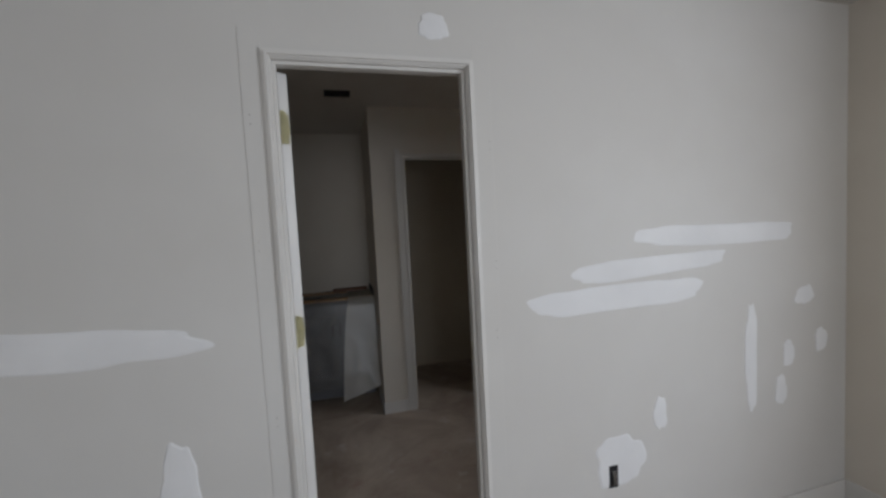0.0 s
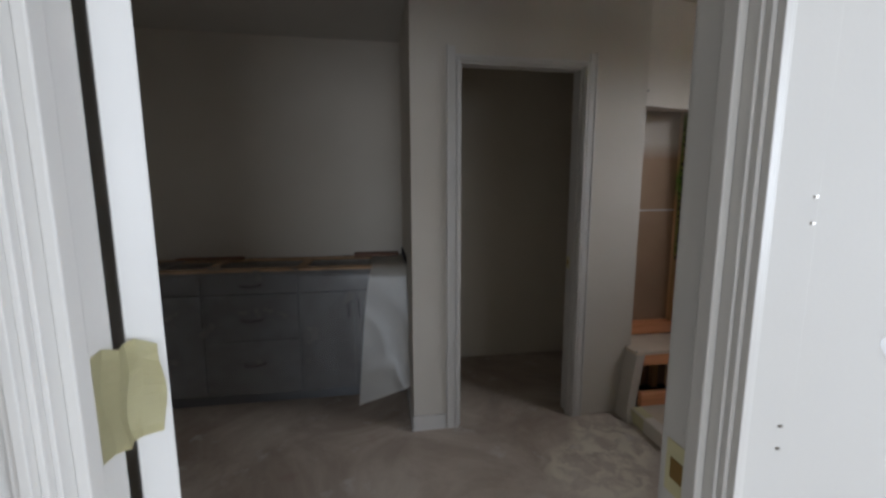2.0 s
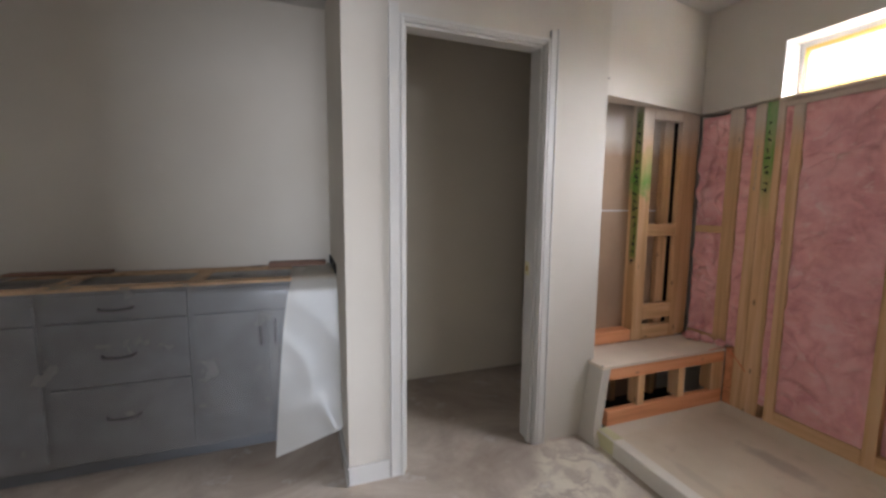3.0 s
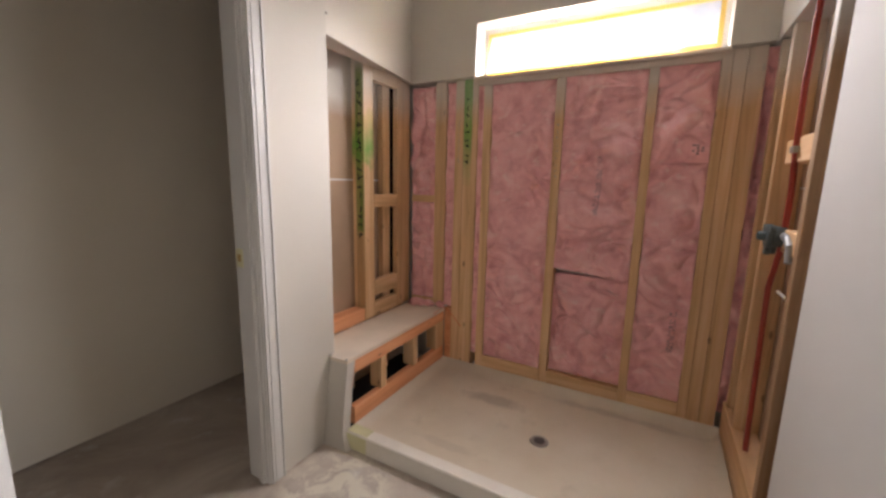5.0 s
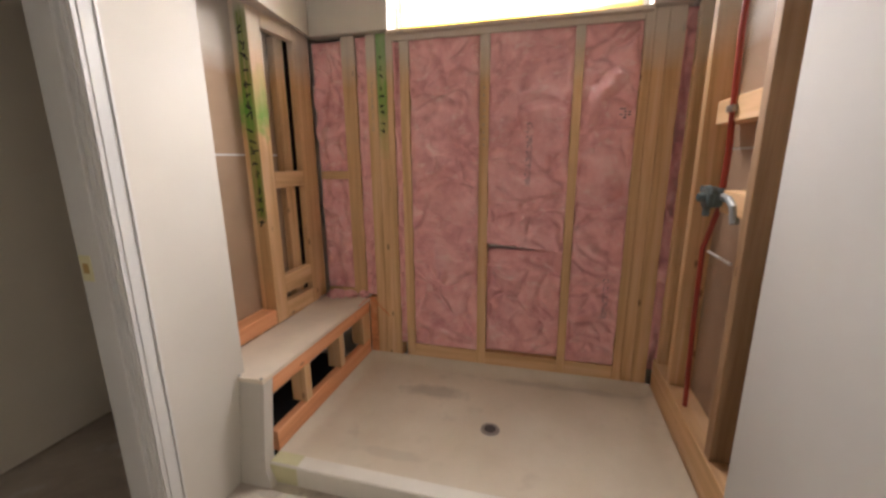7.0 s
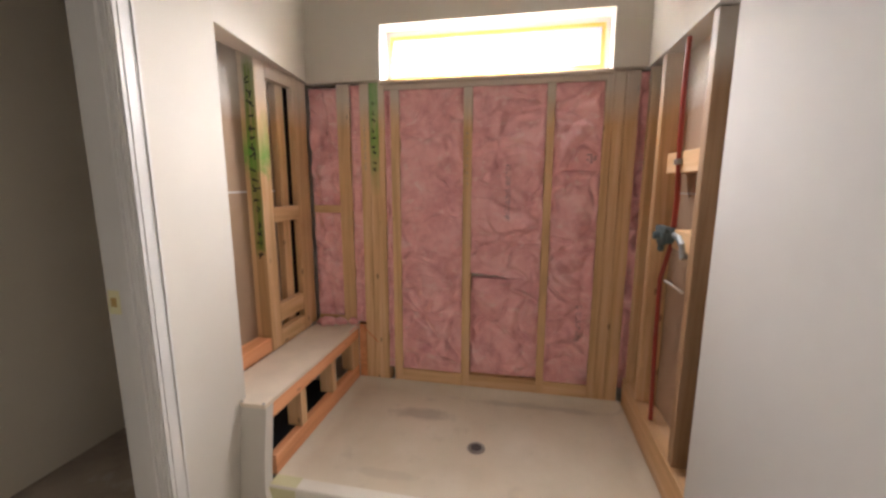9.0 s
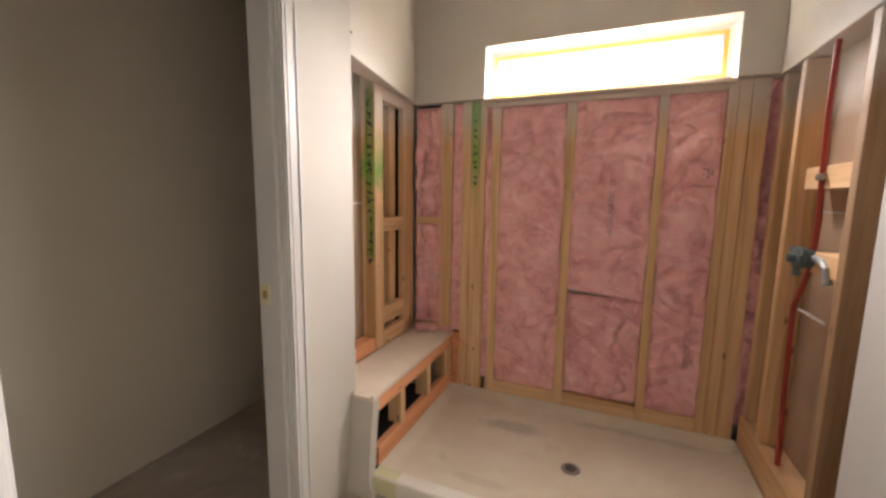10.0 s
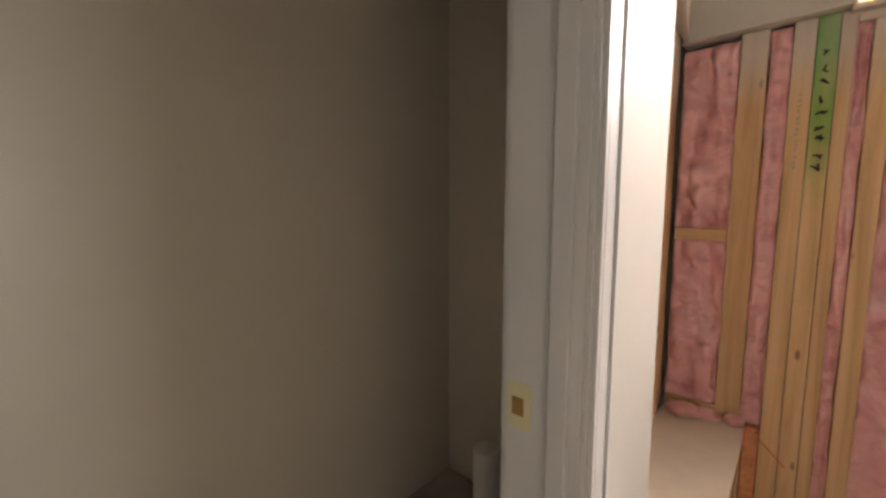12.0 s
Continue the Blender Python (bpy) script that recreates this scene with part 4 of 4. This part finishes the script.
tagged(part("cross_pipe", bm, PVC), "short white pipe across the stud bay", "pipe")

# ---- window ----
win = structure(new("window_1"), "long high window masked with white film and yellow tape", "window")
a, b, c, d = WIN
WXG = XI + 0.004
for it in ((a, b, c, c + 0.028), (a, b, d - 0.028, d), (a, a + 0.028, c + 0.028, d - 0.028), (b - 0.028, b, c + 0.028, d - 0.028)):
    boxes("window_frame", [(WXG - 0.012, WXG + 0.04, *it)], VINYL, win, bevel=0.002)
for it in ((a + 0.026, b - 0.026, c + 0.026, c + 0.046), (a + 0.026, b - 0.026, d - 0.046, d - 0.026), (a + 0.026, a + 0.046, c + 0.046, d - 0.046), (b - 0.046, b - 0.026, c + 0.046, d - 0.046)):
    boxes("tape_strip", [(WXG - 0.0145, WXG - 0.0128, *it)], TAPE_Y, win, "yellow tape round the film", bevel=0.0004)
bm = bmesh.new()
cuboid(bm, WXG - 0.004, WXG - 0.0025, a + 0.029, b - 0.029, c + 0.029, d - 0.029)
pane = part("pane", bm, FILM_WINDOW, win, "white translucent film over the glass")
pane.visible_shadow = False
for it in ((XW + 0.0002, WXG - 0.013, a, a + 0.004, c + 0.001, d), (XW + 0.0002, WXG - 0.013, b - 0.004, b, c + 0.001, d)):
    boxes("return", [it], PATCH, win)

# ---- vanity ----
vanity = tagged(new("vanity_cabinet"), "grey painted vanity cabinet without a top, wrapped in plastic film", "cabinet")
VX0, VX1, VY, VT = -0.642, 1.270, 3.910, 0.893
boxes("body", [(VX0, VX1, VY, VY + 0.018, 0.10, VT - 0.013), (VX0, VX0 + 0.018, VY + 0.019, YVB - 0.005, 0.10, VT - 0.013), (VX1 - 0.018, VX1, VY + 0.019, YVB - 0.005, 0.10, VT - 0.013),
               (VX0 + 0.019, VX1 - 0.019, VY + 0.019, YVB - 0.005, 0.10, 0.118), (VX0 + 0.02, VX1 - 0.02, VY + 0.055, VY + 0.07, 0, 0.099)], VANITY, vanity, bevel=0.001)
boxes("top_rail", [(VX0, VX1, VY, VY + 0.09, VT - 0.0125, VT), (VX0, VX1, YVB - 0.09, YVB - 0.004, VT - 0.0125, VT), (0.575, 0.635, VY + 0.091, YVB - 0.091, VT - 0.0125, VT), (0.01, 0.07, VY + 0.091, YVB - 0.091, VT - 0.0125, VT)], PLY, vanity, "raw plywood top rails", bevel=0.001)


def front(name, x0, x1, z0, z1, handle, parent):
    bm = bmesh.new()
    cuboid(bm, x0, x1, VY - 0.019, VY - 0.001, z0, z1, 0.0025)
    f = part(name, bm, VANITY, parent)
    if handle:
        hx, hz, vert = handle
        bm = bmesh.new()
        L = 0.062
        if vert:
            tube(bm, [(hx, VY - 0.0195, hz + L), (hx, VY - 0.042, hz + L - 0.006), (hx, VY - 0.047, hz), (hx, VY - 0.042, hz - L + 0.006), (hx, VY - 0.0195, hz - L)], 0.0055, 10)
        else:
            tube(bm, [(hx - L, VY - 0.0195, hz), (hx - L + 0.006, VY - 0.042, hz - 0.003), (hx, VY - 0.047, hz - 0.008), (hx + L - 0.006, VY - 0.042, hz - 0.003), (hx + L, VY - 0.0195, hz)], 0.0055, 10)
        part("handle", bm, HANDLE, f, "black bow handle")
    return f


for z0_, z1_, hz in ((0.752, 0.868, 0.805), (0.456, 0.742, 0.588), (0.118, 0.446, 0.300)):
    front("drawer", 0.056, 0.590, z0_, z1_, (0.318, hz, False), vanity)
front("false_front", 0.620, 1.255, 0.752, 0.868, None, vanity)
front("false_front", -0.285, 0.026, 0.752, 0.868, None, vanity)
front("false_front", -0.628, -0.300, 0.752, 0.868, None, vanity)
for x0_, x1_, hx in ((0.620, 0.934, 0.904), (0.940, 1.255, 0.970), (-0.628, -0.300, -0.335), (-0.285, 0.026, -0.255)):
    front("door", x0_, x1_, 0.118, 0.742, (hx, 0.632, True), vanity)


def drape(name, x0, x1, top_back, drop, seed, mat, label, fold=0.018, diag=0.6, out=0.03, flare=0.0, gather=0.0, lift=0.0, crumple=0.0):
    """A plastic sheet laid over the cabinet top and hanging down its front, with folds."""
    bm = bmesh.new()
    nx = max(10, int((x1 - x0) / 0.012))
    path = [(top_back + (VY + 0.12 - top_back) * k / 6, VT + 0.009) for k in range(7)] + [(VY + 0.03, VT + 0.008), (VY - 0.020, VT + 0.002), (VY - 0.034, VT - 0.014), (VY - 0.044, VT - 0.03)]
    z = VT - 0.045
    while z > drop:
        path.append((VY - 0.052 - out * ((0.86 - z) / 0.8), z))
        z -= 0.02
    grid = []
    for j, (y, z) in enumerate(path):
        row = []
        hang = max(0, (0.88 - z) / 0.8)
        for i in range(nx + 1):
            u = i / nx
            w = u * (x1 - x0)
            p = Vector((w * 3.0 + z * diag + seed * 5, z * 1.3, seed))
            ripple = noise.fractal(p, 0.9, 2.0, 2)
            ridge = (1 - min(1, abs(noise.noise(Vector((w * 5 + z * diag * 2.2, z * 2.2 + seed, 4)))) / 0.35)) ** 2
            x = x0 + (x1 - x0) * (u + gather * hang * (0.45 - u)) + flare * hang ** 0.6 * (1 - u) ** 2
            # sharp creases that run down and inwards, and a hem that rises towards one side
            cr = crumple * (0.3 + hang) * (1 - min(1, abs(noise.noise(Vector((u * 5.5 + z * 1.6, z * 2.6, seed)))) / 0.16)) ** 1.5
            hem = lift * max(0, hang - 0.55) / 0.45 * u
            row.append(bm.verts.new((x + 0.006 * ripple * hang, y - (0.5 + ripple) * fold * (0.25 + 1.7 * hang) - 0.55 * fold * ridge * hang - cr,
                                     z + (0.003 + 0.02 * hang) * ripple + hem)))
        grid.append(row)
    for p, q in zip(grid, grid[1:]):
        for i in range(nx):
            f = bm.faces.new((p[i], p[i + 1], q[i + 1], q[i]))
            f.smooth = True
    return tagged(part(name, bm, mat), label, "plastic sheet")


drape("plastic_sheet", 1.052, 1.275, 4.38, 0.045, 1, FILM, "milky plastic sheet draped over the cabinet end", 0.020, 0.55, 0.10, -0.09, lift=0.09)
drape("plastic_sheet", -0.645, 1.046, 4.385, 0.115, 2, FILM_THIN, "clear dusty plastic film over the cabinet", 0.012, 0.5, 0.02)
drape("plastic_sheet", -0.648, -0.20, 4.30, 0.09, 3, FILM_CLOUDY, "cloudy plastic sheet bunched at the cabinet end", 0.050, -0.9, 0.09, 0.0, 0.62, crumple=0.030)
RAW = plain("raw_brown_board", (0.23, 0.12, 0.075), 0.7, vary=0.25, bump=0.2)
boxes("corner_board", [(0.92, 1.245, 4.29, YVB - 0.004, VT + 0.0005, VT + 0.030)], RAW, vanity, "brown raw board at the rear corner", bevel=0.003)
boxes("corner_board", [(-0.30, 0.14, 4.33, YVB - 0.004, VT + 0.0005, VT + 0.018)], RAW, vanity, "brown raw board at the rear", bevel=0.003)
# Solid black box that paints the shade between cabinet and wall.
boxes("gap_shade", [(1.2712, 1.2790, 3.95, YVB - 0.004, 0.87, 0.95)], DARK, vanity, "black box painted as the shade beside the wall")

sw = tagged(new("switch_box"), "small grey switch box on the vanity side wall", "switch")
boxes("plate", [(XVS + 0.0005, XVS + 0.006, 4.07, 4.14, 1.120, 1.235)], plain("grey_switch", (0.25, 0.25, 0.26), 0.5), sw, bevel=0.002)
boxes("toggle", [(XVS + 0.0065, XVS + 0.015, 4.098, 4.112, 1.165, 1.19)], HANDLE, sw, bevel=0.001)

# ---- toilet room ----
bm = bmesh.new()
tube(bm, [(2.89, 4.10, 0.0), (2.89, 4.10, 0.325), (2.89, 4.10, 0.34), (2.89, 4.10, 0.345)], [0.052, 0.052, 0.049, 0.040], 28)
tagged(part("waste_pipe", bm, PVC), "white capped waste pipe standing on the floor", "pipe")
